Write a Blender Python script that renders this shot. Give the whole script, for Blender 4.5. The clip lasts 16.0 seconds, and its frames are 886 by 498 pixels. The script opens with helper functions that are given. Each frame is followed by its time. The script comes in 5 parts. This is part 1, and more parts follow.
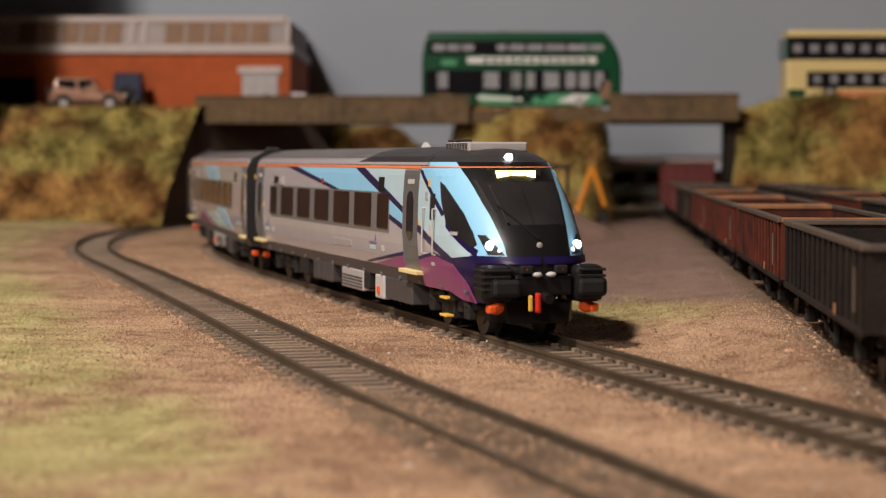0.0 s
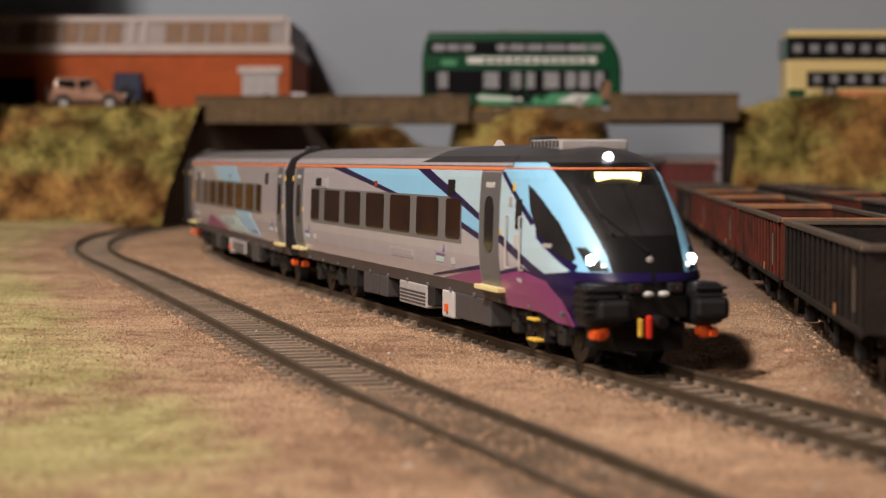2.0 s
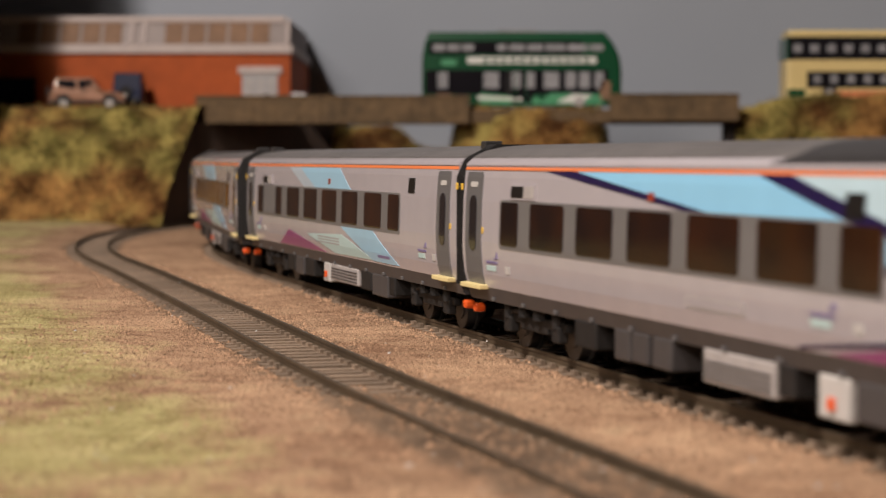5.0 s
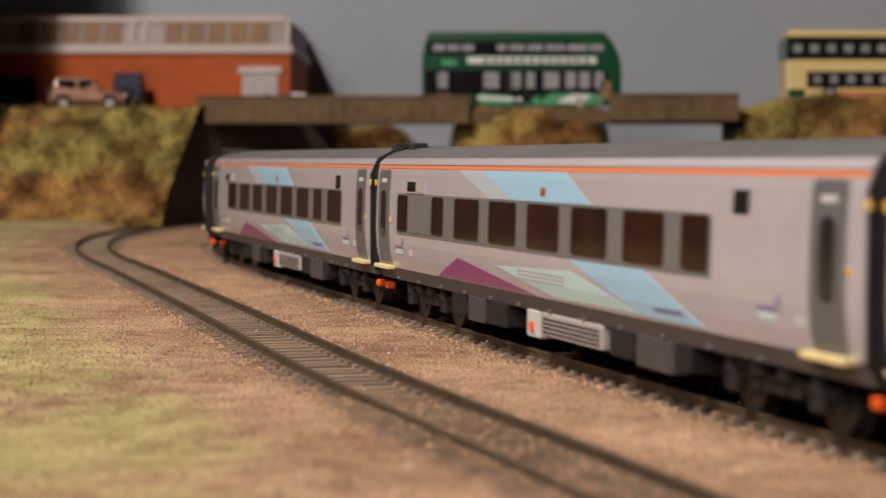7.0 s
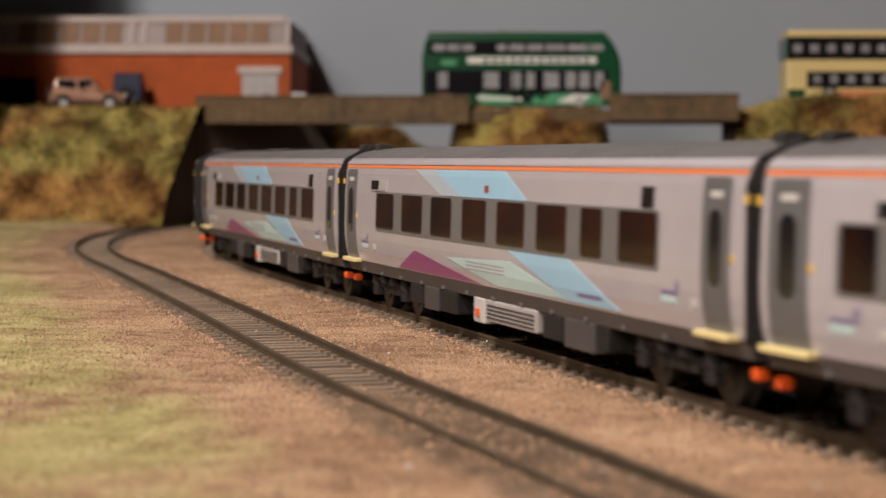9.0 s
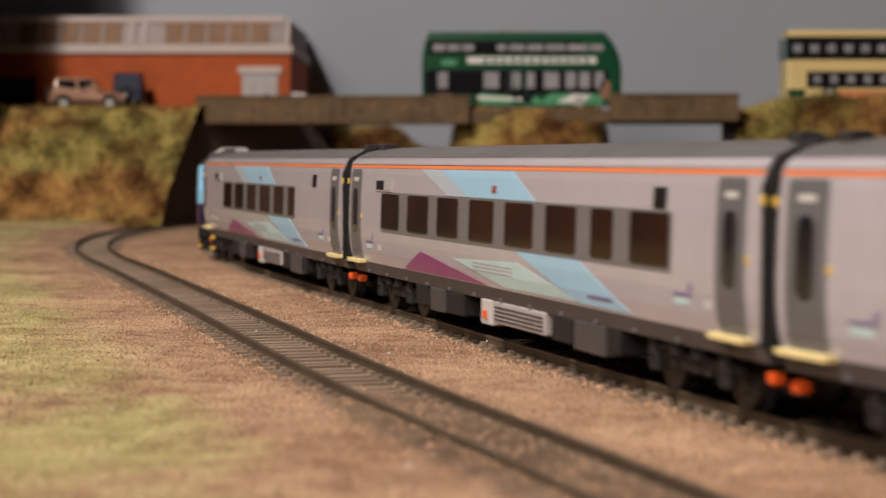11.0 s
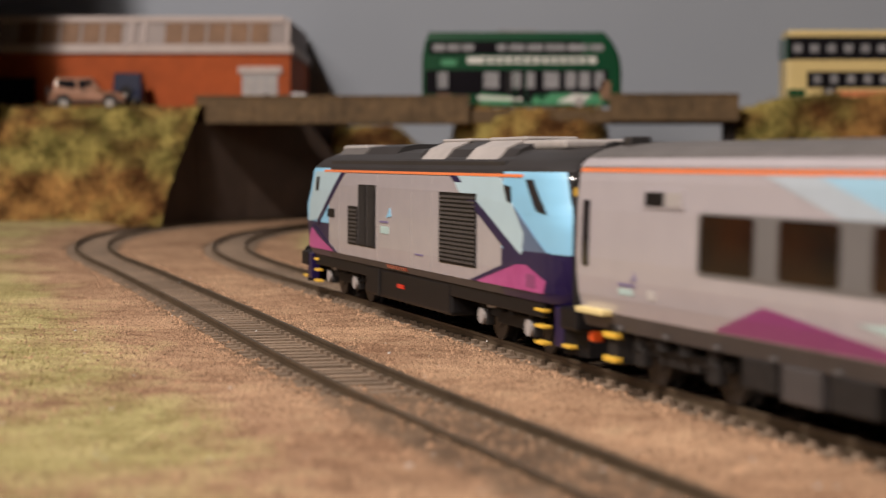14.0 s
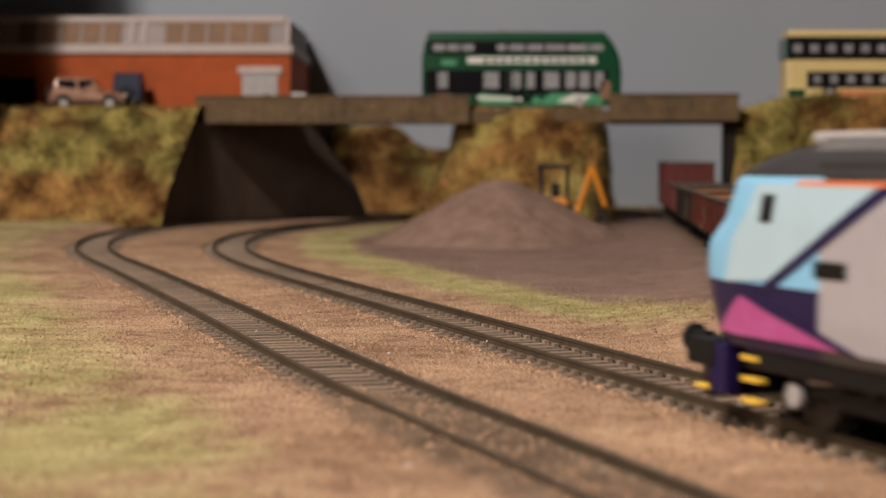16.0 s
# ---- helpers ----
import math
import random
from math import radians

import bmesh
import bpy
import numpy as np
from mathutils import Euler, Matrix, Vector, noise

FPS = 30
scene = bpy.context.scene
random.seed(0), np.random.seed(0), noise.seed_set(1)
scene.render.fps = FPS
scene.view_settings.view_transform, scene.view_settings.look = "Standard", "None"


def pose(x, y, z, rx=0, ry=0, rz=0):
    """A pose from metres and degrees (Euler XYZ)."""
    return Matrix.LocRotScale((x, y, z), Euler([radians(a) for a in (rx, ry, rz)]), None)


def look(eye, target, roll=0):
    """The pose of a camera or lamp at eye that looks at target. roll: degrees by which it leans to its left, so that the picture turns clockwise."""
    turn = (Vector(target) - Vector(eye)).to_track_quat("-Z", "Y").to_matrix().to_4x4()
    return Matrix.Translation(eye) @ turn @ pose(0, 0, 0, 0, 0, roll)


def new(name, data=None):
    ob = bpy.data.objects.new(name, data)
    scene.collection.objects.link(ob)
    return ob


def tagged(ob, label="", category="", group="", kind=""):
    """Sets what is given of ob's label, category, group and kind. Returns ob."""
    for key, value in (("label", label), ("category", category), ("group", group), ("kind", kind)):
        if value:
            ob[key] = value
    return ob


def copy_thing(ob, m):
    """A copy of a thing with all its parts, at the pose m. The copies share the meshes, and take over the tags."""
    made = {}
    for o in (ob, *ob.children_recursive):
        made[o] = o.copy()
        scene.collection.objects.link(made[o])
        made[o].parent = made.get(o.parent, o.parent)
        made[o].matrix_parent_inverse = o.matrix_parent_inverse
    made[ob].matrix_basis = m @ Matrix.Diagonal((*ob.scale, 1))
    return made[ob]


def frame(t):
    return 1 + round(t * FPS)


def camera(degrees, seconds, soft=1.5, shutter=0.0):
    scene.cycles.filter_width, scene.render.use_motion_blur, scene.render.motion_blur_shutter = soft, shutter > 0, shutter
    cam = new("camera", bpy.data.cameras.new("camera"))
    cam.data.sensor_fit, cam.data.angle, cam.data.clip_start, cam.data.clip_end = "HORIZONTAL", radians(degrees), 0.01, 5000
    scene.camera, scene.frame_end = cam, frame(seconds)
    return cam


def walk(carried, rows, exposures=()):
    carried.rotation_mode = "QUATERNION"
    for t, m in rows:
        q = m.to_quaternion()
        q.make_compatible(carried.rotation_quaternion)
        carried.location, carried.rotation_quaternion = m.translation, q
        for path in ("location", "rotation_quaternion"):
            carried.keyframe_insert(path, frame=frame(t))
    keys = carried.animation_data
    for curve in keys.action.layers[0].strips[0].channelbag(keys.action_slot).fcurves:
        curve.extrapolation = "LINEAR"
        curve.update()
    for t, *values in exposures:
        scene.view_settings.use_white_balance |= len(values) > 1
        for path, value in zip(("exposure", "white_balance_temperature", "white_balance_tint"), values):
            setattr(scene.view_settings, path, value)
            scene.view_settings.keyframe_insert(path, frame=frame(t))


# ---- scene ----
cam = camera(27.2, 16.0, soft=1.2, shutter=0.5)
EYE = Vector((0.0, 0.0, 0.0466))
walk(cam, [(0.0, look(EYE, (0, math.cos(radians(2.812)), EYE.z - math.sin(radians(2.812))))),
           (16.0, look(EYE, (0, math.cos(radians(2.812)), EYE.z - math.sin(radians(2.812)))))])
cam.data.dof.use_dof = True
cam.data.dof.focus_distance = 0.52
cam.data.dof.aperture_fstop = 22.0

# ---- light: lamps of the hobby room, above and in front of the board ----
world = bpy.data.worlds.new("room")
scene.world = world
world.use_nodes = True
world.node_tree.nodes["Background"].inputs[0].default_value = (0.55, 0.6, 0.7, 1)
world.node_tree.nodes["Background"].inputs[1].default_value = 0.065
scene.view_settings.exposure = 0.0


def area_lamp(name, at, target, size, power, colour):
    data = bpy.data.lights.new(name, "AREA")
    data.size, data.energy, data.color = size, power, colour
    ob = new(name, data)
    ob.matrix_world = look(at, target)
    return ob


area_lamp("room_lamp", (-0.60, -0.06, 1.15), (-0.02, 0.95, 0), 0.09, 28, (1.0, 0.88, 0.785))
area_lamp("standing_lamp", (-0.62, -0.9, 0.75), (-0.1, 1.2, 0.03), 0.3, 12, (1.0, 0.86, 0.74))

# ---- materials ----
def node_material(name, colour, rough=0.6, metal=0.0, vary=0.25, scale=300.0, bump=0.0, bump_scale=900.0, second=None,
                  coat=0.0, per_piece=0.0, spec=0.5, island=0.0, emit=None, emit_strength=0.0):
    m = bpy.data.materials.new(name)
    m.use_nodes = True
    nt = m.node_tree
    b = nt.nodes["Principled BSDF"]
    b.inputs["Roughness"].default_value = rough
    b.inputs["Metallic"].default_value = metal
    b.inputs["Coat Weight"].default_value = coat
    b.inputs["Specular IOR Level"].default_value = spec
    tc = nt.nodes.new("ShaderNodeTexCoord")
    n1 = nt.nodes.new("ShaderNodeTexNoise")
    n1.inputs["Scale"].default_value, n1.inputs["Detail"].default_value = scale, 6
    n2 = nt.nodes.new("ShaderNodeTexNoise")
    n2.inputs["Scale"].default_value, n2.inputs["Detail"].default_value = scale * 0.13, 3
    for n in (n1, n2):
        nt.links.new(tc.outputs["Object"], n.inputs["Vector"])
    add = nt.nodes.new("ShaderNodeMath")
    add.operation = "ADD"
    nt.links.new(n1.outputs["Fac"], add.inputs[0])
    nt.links.new(n2.outputs["Fac"], add.inputs[1])
    ramp = nt.nodes.new("ShaderNodeMapRange")
    ramp.inputs[1].default_value, ramp.inputs[2].default_value = 0.7, 1.3
    nt.links.new(add.outputs[0], ramp.inputs[0])
    mix = nt.nodes.new("ShaderNodeMix")
    mix.data_type = "RGBA"
    c2 = second or tuple(c * (1 - vary) for c in colour)
    c1 = colour if second else tuple(min(1, c * (1 + vary * 0.5)) for c in colour)
    mix.inputs[6].default_value, mix.inputs[7].default_value = (*c2, 1), (*c1, 1)
    nt.links.new(ramp.outputs[0], mix.inputs[0])
    out = mix.outputs[2]
    if per_piece or island:
        oi = nt.nodes.new("ShaderNodeObjectInfo" if per_piece else "ShaderNodeNewGeometry")
        mr = nt.nodes.new("ShaderNodeMapRange")
        k = per_piece or island
        mr.inputs[3].default_value, mr.inputs[4].default_value = 1 - k, 1 + k
        nt.links.new(oi.outputs["Random" if per_piece else "Random Per Island"], mr.inputs[0])
        hs = nt.nodes.new("ShaderNodeHueSaturation")
        nt.links.new(mr.outputs[0], hs.inputs["Value"])
        nt.links.new(out, hs.inputs["Color"])
        out = hs.outputs[0]
    nt.links.new(out, b.inputs["Base Color"])
    if bump:
        n3 = nt.nodes.new("ShaderNodeTexNoise")
        n3.inputs["Scale"].default_value, n3.inputs["Detail"].default_value = bump_scale, 5
        nt.links.new(tc.outputs["Object"], n3.inputs["Vector"])
        bp = nt.nodes.new("ShaderNodeBump")
        bp.inputs["Strength"].default_value, bp.inputs["Distance"].default_value = bump, 0.001
        nt.links.new(n3.outputs["Fac"], bp.inputs["Height"])
        nt.links.new(bp.outputs[0], b.inputs["Normal"])
    if emit:
        b.inputs["Emission Color"].default_value = (*emit, 1)
        b.inputs["Emission Strength"].default_value = emit_strength
    return m


M = dict(
    silver=node_material("silver_paint", (0.415, 0.386, 0.422), 0.26, 0.1, 0.06, 120, coat=0.3),
    roof=node_material("roof_grey", (0.115, 0.107, 0.108), 0.5, 0, 0.2, 200, 0.05),
    roof_dark=node_material("roof_black", (0.03, 0.028, 0.03), 0.45, 0, 0.2, 200),
    skirt=node_material("skirt_grey", (0.058, 0.053, 0.056), 0.5, 0, 0.2, 150),
    door=node_material("door_grey", (0.11, 0.108, 0.115), 0.4, 0, 0.1, 150),
    band=node_material("window_band", (0.14, 0.135, 0.14), 0.4, 0, 0.08, 150),
    tint=node_material("coach_window_glass", (0.038, 0.012, 0.005), 0.08, 0, 0.7, 60, second=(0.006, 0.004, 0.005), spec=0.22),
    glass=node_material("window_glass", (0.012, 0.011, 0.014), 0.06, 0, 0.2, 100),
    mask=node_material("black_mask", (0.008, 0.0075, 0.008), 0.34, 0, 0.2, 100, spec=0.2),
    screen=node_material("windscreen_glass", (0.022, 0.020, 0.021), 0.12, 0, 0.5, 60, spec=0.3),
    blue=node_material("sky_blue_paint", (0.235, 0.51, 0.75), 0.45, 0, 0.05, 120, coat=0.08),
    pale_blue=node_material("pale_blue_paint", (0.30, 0.51, 0.68), 0.35, 0, 0.06, 120, coat=0.2),
    fade_blue=node_material("fading_blue_paint", (0.385, 0.445, 0.52), 0.35, 0, 0.06, 120, coat=0.2),
    ice=node_material("ice_blue_paint", (0.42, 0.57, 0.66), 0.35, 0, 0.06, 120, coat=0.2),
    mint=node_material("mint_paint", (0.42, 0.57, 0.58), 0.38, 0, 0.06, 120),
    slate=node_material("slate_blue_paint", (0.10, 0.15, 0.25), 0.35, 0, 0.2, 60),
    navy=node_material("navy_paint", (0.014, 0.008, 0.055), 0.3, 0, 0.1, 120, spec=0.3),
    purple=node_material("magenta_paint", (0.24, 0.045, 0.165), 0.35, 0, 0.08, 120, coat=0.2),
    pink=node_material("pink_paint", (0.48, 0.10, 0.30), 0.38, 0, 0.3, 300, second=(0.36, 0.05, 0.2)),
    orange=node_material("orange_stripe", (0.72, 0.20, 0.07), 0.4, 0, 0.05, 100),
    signal=node_material("orange_plastic", (0.75, 0.10, 0.015), 0.35, 0, 0.1, 300),
    red=node_material("red_plastic", (0.6, 0.03, 0.015), 0.35, 0, 0.1, 300),
    yellow=node_material("yellow_paint", (0.75, 0.47, 0.06), 0.45, 0, 0.12, 300),
    cream_step=node_material("cream_step", (0.72, 0.60, 0.30), 0.5, 0, 0.1, 300),
    black=node_material("black_plastic", (0.009, 0.008, 0.009), 0.5, 0, 0.3, 300, spec=0.25),
    rubber=node_material("black_rubber", (0.014, 0.013, 0.014), 0.7, 0, 0.3, 300, 0.1, spec=0.3),
    frame=node_material("bogie_grey", (0.019, 0.017, 0.017), 0.65, 0, 0.35, 400, 0.1, spec=0.25),
    wheel=node_material("wheel_steel", (0.05, 0.046, 0.045), 0.45, 0.5, 0.3, 400),
    steel=node_material("bright_steel", (0.45, 0.43, 0.42), 0.35, 0.9, 0.2, 400),
    box_grey=node_material("equipment_grey", (0.36, 0.335, 0.335), 0.5, 0, 0.15, 300),
    white=node_material("white_plastic", (0.48, 0.465, 0.46), 0.5, 0, 0.08, 300),
    logo=node_material("logo_lilac", (0.16, 0.13, 0.28), 0.4, 0, 0.05, 100),
    lamp=node_material("headlamp_glow", (0.9, 0.9, 0.9), 0.3, emit=(0.95, 0.97, 1.0), emit_strength=18),
    lamp_dim=node_material("sidelamp_glow", (0.8, 0.8, 0.8), 0.3, emit=(0.9, 0.92, 1.0), emit_strength=2.0),
    display=node_material("display_glow", (0.9, 0.85, 0.5), 0.3, emit=(1.0, 0.80, 0.28), emit_strength=5),
    tail=node_material("marker_lamp", (0.3, 0.05, 0.03), 0.25),
    rail=node_material("weathered_rail", (0.10, 0.073, 0.048), 0.5, 0.35, 0.35, 500, 0.1),
    sleeper=node_material("sleeper_brown", (0.225, 0.165, 0.12), 0.8, 0, 0.35, 600, 0.3, 1500, per_piece=0.22),
    concrete=node_material("girder_brown", (0.125, 0.078, 0.037), 0.8, 0, 0.5, 160, 0.3),
    dark_board=node_material("dark_board", (0.085, 0.056, 0.043), 0.9, 0, 0.25, 60, 0.1),
    backdrop=node_material("painted_backdrop", (0.315, 0.348, 0.408), 0.9, 0, 0.04, 8),
    brick=node_material("brick_red", (0.37, 0.075, 0.016), 0.85, 0, 0.25, 90, 0.2, 700),
    roof_pale=node_material("pinkish_roof", (0.29, 0.25, 0.245), 0.8, 0, 0.12, 90),
    trim_white=node_material("building_white", (0.47, 0.40, 0.385), 0.7, 0, 0.1, 120),
    roof_tan=node_material("rooflight_tan", (0.20, 0.11, 0.062), 0.6, 0, 0.25, 150),
    bus_green=node_material("bus_green", (0.005, 0.058, 0.024), 0.25, 0, 0.08, 60, coat=0.4),
    bus_green2=node_material("bus_pale_green", (0.07, 0.27, 0.14), 0.3, 0, 0.1, 60),
    bus_white=node_material("bus_white", (0.66, 0.66, 0.64), 0.35, 0, 0.08, 60),
    bus_cream=node_material("bus_cream", (0.66, 0.52, 0.24), 0.35, 0, 0.06, 60),
    bus_orange=node_material("bus_orange", (0.62, 0.22, 0.10), 0.35, 0, 0.06, 60),
    bus_seat=node_material("bus_interior", (0.25, 0.25, 0.27), 0.5, 0, 0.3, 80),
    copper=node_material("copper_metal_paint", (0.21, 0.095, 0.052), 0.42, 0.25, 0.3, 90, coat=0.2),
    dark_blue=node_material("dark_blue_paint", (0.010, 0.014, 0.042), 0.5, 0, 0.2, 90, spec=0.15),
    car_grey=node_material("grey_car_paint", (0.3, 0.3, 0.32), 0.35, 0.3, 0.1, 90),
    rust=node_material("rusty_maroon", (0.115, 0.021, 0.010), 0.75, 0, 0.4, 110, 0.25, 700, second=(0.022, 0.010, 0.008), spec=0.2),
    rust_dark=node_material("weathered_black_brown", (0.021, 0.014, 0.011), 0.75, 0, 0.5, 130, 0.25, 700, second=(0.008, 0.006, 0.006), spec=0.2),
    rust_red=node_material("bauxite_red", (0.095, 0.009, 0.007), 0.7, 0, 0.35, 120, 0.2, 700),
    rim_rust=node_material("orange_rust_rim", (0.30, 0.125, 0.045), 0.75, 0, 0.5, 220, 0.2, second=(0.12, 0.06, 0.035)),
    rim_worn=node_material("worn_rim", (0.10, 0.068, 0.048), 0.65, 0, 0.5, 260, 0.2, second=(0.05, 0.037, 0.03)),
    digger=node_material("digger_orange", (0.66, 0.24, 0.02), 0.45, 0, 0.15, 200),
    wall_paint=node_material("room_wall", (0.16, 0.15, 0.15), 0.9, 0, 0.05, 3),
    grit=node_material("grit_stone", (0.33, 0.205, 0.13), 0.9, 0, 0.3, 400, spec=0.2, island=0.55),
)


def mixed_ground(name, attr_cols, base, fine=900.0, bump=0.95, spread=0.28):
    """Ground cover: a base colour with others laid over it where a mesh attribute says so."""
    m = bpy.data.materials.new(name)
    m.use_nodes = True
    nt = m.node_tree
    b = nt.nodes["Principled BSDF"]
    b.inputs["Roughness"].default_value = 0.95
    b.inputs["Specular IOR Level"].default_value = 0.15
    tc = nt.nodes.new("ShaderNodeTexCoord")

    def noise_tex(s, d=6):
        n = nt.nodes.new("ShaderNodeTexNoise")
        n.inputs["Scale"].default_value, n.inputs["Detail"].default_value = s, d
        nt.links.new(tc.outputs["Object"], n.inputs["Vector"])
        return n

    n1, n2, n3 = noise_tex(fine), noise_tex(fine * 0.12), noise_tex(fine * 0.02, 3)

    def two(ca, cb):
        mr = nt.nodes.new("ShaderNodeMapRange")
        mr.inputs[1].default_value, mr.inputs[2].default_value = 1.5 - spread, 1.5 + spread
        s1 = nt.nodes.new("ShaderNodeMath")
        s2 = nt.nodes.new("ShaderNodeMath")
        s1.operation = s2.operation = "ADD"
        nt.links.new(n1.outputs["Fac"], s1.inputs[0])
        nt.links.new(n2.outputs["Fac"], s1.inputs[1])
        nt.links.new(s1.outputs[0], s2.inputs[0])
        nt.links.new(n3.outputs["Fac"], s2.inputs[1])
        nt.links.new(s2.outputs[0], mr.inputs[0])
        mx = nt.nodes.new("ShaderNodeMix")
        mx.data_type = "RGBA"
        mx.inputs[6].default_value, mx.inputs[7].default_value = (*ca, 1), (*cb, 1)
        nt.links.new(mr.outputs[0], mx.inputs[0])
        return mx.outputs[2]

    out = two(*base)
    for attr, ca, cb in attr_cols:
        at = nt.nodes.new("ShaderNodeAttribute")
        at.attribute_name = attr
        jit = nt.nodes.new("ShaderNodeMath")
        jit.operation = "MULTIPLY_ADD"
        nt.links.new(n2.outputs["Fac"], jit.inputs[0])
        jit.inputs[1].default_value = 1.3
        sub = nt.nodes.new("ShaderNodeMath")
        sub.operation = "SUBTRACT"
        nt.links.new(at.outputs["Fac"], sub.inputs[0])
        sub.inputs[1].default_value = 0.65
        nt.links.new(sub.outputs[0], jit.inputs[2])
        mr = nt.nodes.new("ShaderNodeMapRange")
        mr.inputs[1].default_value, mr.inputs[2].default_value = 0.15, 0.85
        nt.links.new(jit.outputs[0], mr.inputs[0])
        mx = nt.nodes.new("ShaderNodeMix")
        mx.data_type = "RGBA"
        nt.links.new(mr.outputs[0], mx.inputs[0])
        nt.links.new(out, mx.inputs[6])
        nt.links.new(two(ca, cb), mx.inputs[7])
        out = mx.outputs[2]
    nt.links.new(out, b.inputs["Base Color"])
    bp = nt.nodes.new("ShaderNodeBump")
    bp.inputs["Strength"].default_value, bp.inputs["Distance"].default_value = bump, 0.002
    s = nt.nodes.new("ShaderNodeMath")
    s.operation = "ADD"
    nt.links.new(n1.outputs["Fac"], s.inputs[0])
    nt.links.new(n2.outputs["Fac"], s.inputs[1])
    nt.links.new(s.outputs[0], bp.inputs["Height"])
    nt.links.new(bp.outputs[0], b.inputs["Normal"])
    return m


GROUND = mixed_ground("sandy_ground", [("turf", (0.22, 0.195, 0.065), (0.62, 0.53, 0.27)),
                                       ("yard", (0.19, 0.122, 0.098), (0.31, 0.208, 0.168)),
                                       ("bed", (0.10, 0.067, 0.046), (0.26, 0.178, 0.122))],
                      ((0.225, 0.125, 0.077), (0.585, 0.385, 0.248)), spread=0.34)
BANK = mixed_ground("scrub_bank", [("turf", (0.055, 0.05, 0.010), (0.40, 0.32, 0.10))],
                    ((0.055, 0.022, 0.007), (0.38, 0.20, 0.065)), fine=420.0, bump=1.0, spread=0.2)
SPOIL = mixed_ground("spoil_heap", [], ((0.19, 0.122, 0.095), (0.30, 0.198, 0.158)), fine=900.0, bump=0.7)


# ---- building helpers; shapes are given in millimetres ----
MM = 0.001


def part(name, bm, material, parent=None, label="", smooth=False):
    for v in bm.verts:
        v.co *= MM
    me = bpy.data.meshes.new(name)
    bmesh.ops.recalc_face_normals(bm, faces=bm.faces)
    bm.to_mesh(me)
    bm.free()
    me.materials.append(material)
    if smooth:
        me.polygons.foreach_set("use_smooth", [True] * len(me.polygons))
    ob = new(name, me)
    if parent:
        ob.parent = parent
    if label:
        tagged(ob, label)
    return ob


def thing(name, label, category, x=0, y=0, z=0, rz=0, group="", kind=""):
    ob = new(name)
    ob.empty_display_size = 0.01
    ob.matrix_basis = pose(x * MM, y * MM, z * MM, 0, 0, rz)
    return tagged(ob, label, category, group, kind)


def block(x0, x1, y0, y1, z0, z1, bm=None, bevel=0.0):
    bm = bm or bmesh.new()
    made = bmesh.ops.create_cube(bm, size=1, matrix=Matrix.Translation(((x0 + x1) / 2, (y0 + y1) / 2, (z0 + z1) / 2)) @
                                 Matrix.Diagonal((abs(x1 - x0), abs(y1 - y0), abs(z1 - z0), 1)))
    if bevel:
        es = {e for v in made["verts"] for e in v.link_edges}
        bmesh.ops.bevel(bm, geom=list(es), offset=bevel, segments=2, affect="EDGES", profile=0.5)
    return bm


def rod(a, b, r, bm=None, seg=10, r2=None):
    bm = bm or bmesh.new()
    a, b = Vector(a), Vector(b)
    q = (b - a).to_track_quat("Z", "Y").to_matrix().to_4x4()
    bmesh.ops.create_cone(bm, cap_ends=True, segments=seg, radius1=r, radius2=r if r2 is None else r2, depth=(b - a).length,
                          matrix=Matrix.Translation((a + b) / 2) @ q)
    return bm


def ball(at, r, bm=None, sx=1, sy=1, sz=1, seg=12):
    bm = bm or bmesh.new()
    bmesh.ops.create_uvsphere(bm, u_segments=seg, v_segments=seg // 2 + 2, radius=r,
                              matrix=Matrix.Translation(at) @ Matrix.Diagonal((sx, sy, sz, 1)))
    return bm


def loft(rings, bm=None, close=False, caps=False):
    bm = bm or bmesh.new()
    vs = [[bm.verts.new(p) for p in r] for r in rings]
    n = len(rings[0])
    for a, b in zip(vs[:-1], vs[1:]):
        for i in range(n if close else n - 1):
            j = (i + 1) % n
            bm.faces.new((a[i], a[j], b[j], b[i]))
    if caps:
        bm.faces.new(vs[0])
        bm.faces.new(vs[-1])
    return bm


def round_rect(u0, u1, z0, z1, r, seg=4):
    pts = []
    for cu, cz, a0 in ((u1 - r, z1 - r, 0), (u0 + r, z1 - r, 90), (u0 + r, z0 + r, 180), (u1 - r, z0 + r, 270)):
        for i in range(seg + 1):
            a = radians(a0 + 90 * i / seg)
            pts.append((cu + r * math.cos(a), cz + r * math.sin(a)))
    return pts


def on_side(poly, surface, side, off, thick=0.0, cuts_z=(), cuts_x=()):
    """A panel with the outline poly (x, z), laid on a vehicle's side: y = side * (surface(x, z) + off)."""
    bm = bmesh.new()
    f = bm.faces.new([bm.verts.new((x, 0, z)) for x, z in poly])
    for c in cuts_z:
        bmesh.ops.bisect_plane(bm, geom=bm.verts[:] + bm.edges[:] + bm.faces[:], plane_co=(0, 0, c), plane_no=(0, 0, 1))
    for c in cuts_x:
        bmesh.ops.bisect_plane(bm, geom=bm.verts[:] + bm.edges[:] + bm.faces[:], plane_co=(c, 0, 0), plane_no=(1, 0, 0))
    faces = bm.faces[:]
    made = bmesh.ops.extrude_face_region(bm, geom=faces)
    back = {v for v in made["geom"] if isinstance(v, bmesh.types.BMVert)}
    for v in bm.verts:
        v.co.y = side * (surface(v.co.x, v.co.z) + (off if v in back else off - 0.35))
    return bm


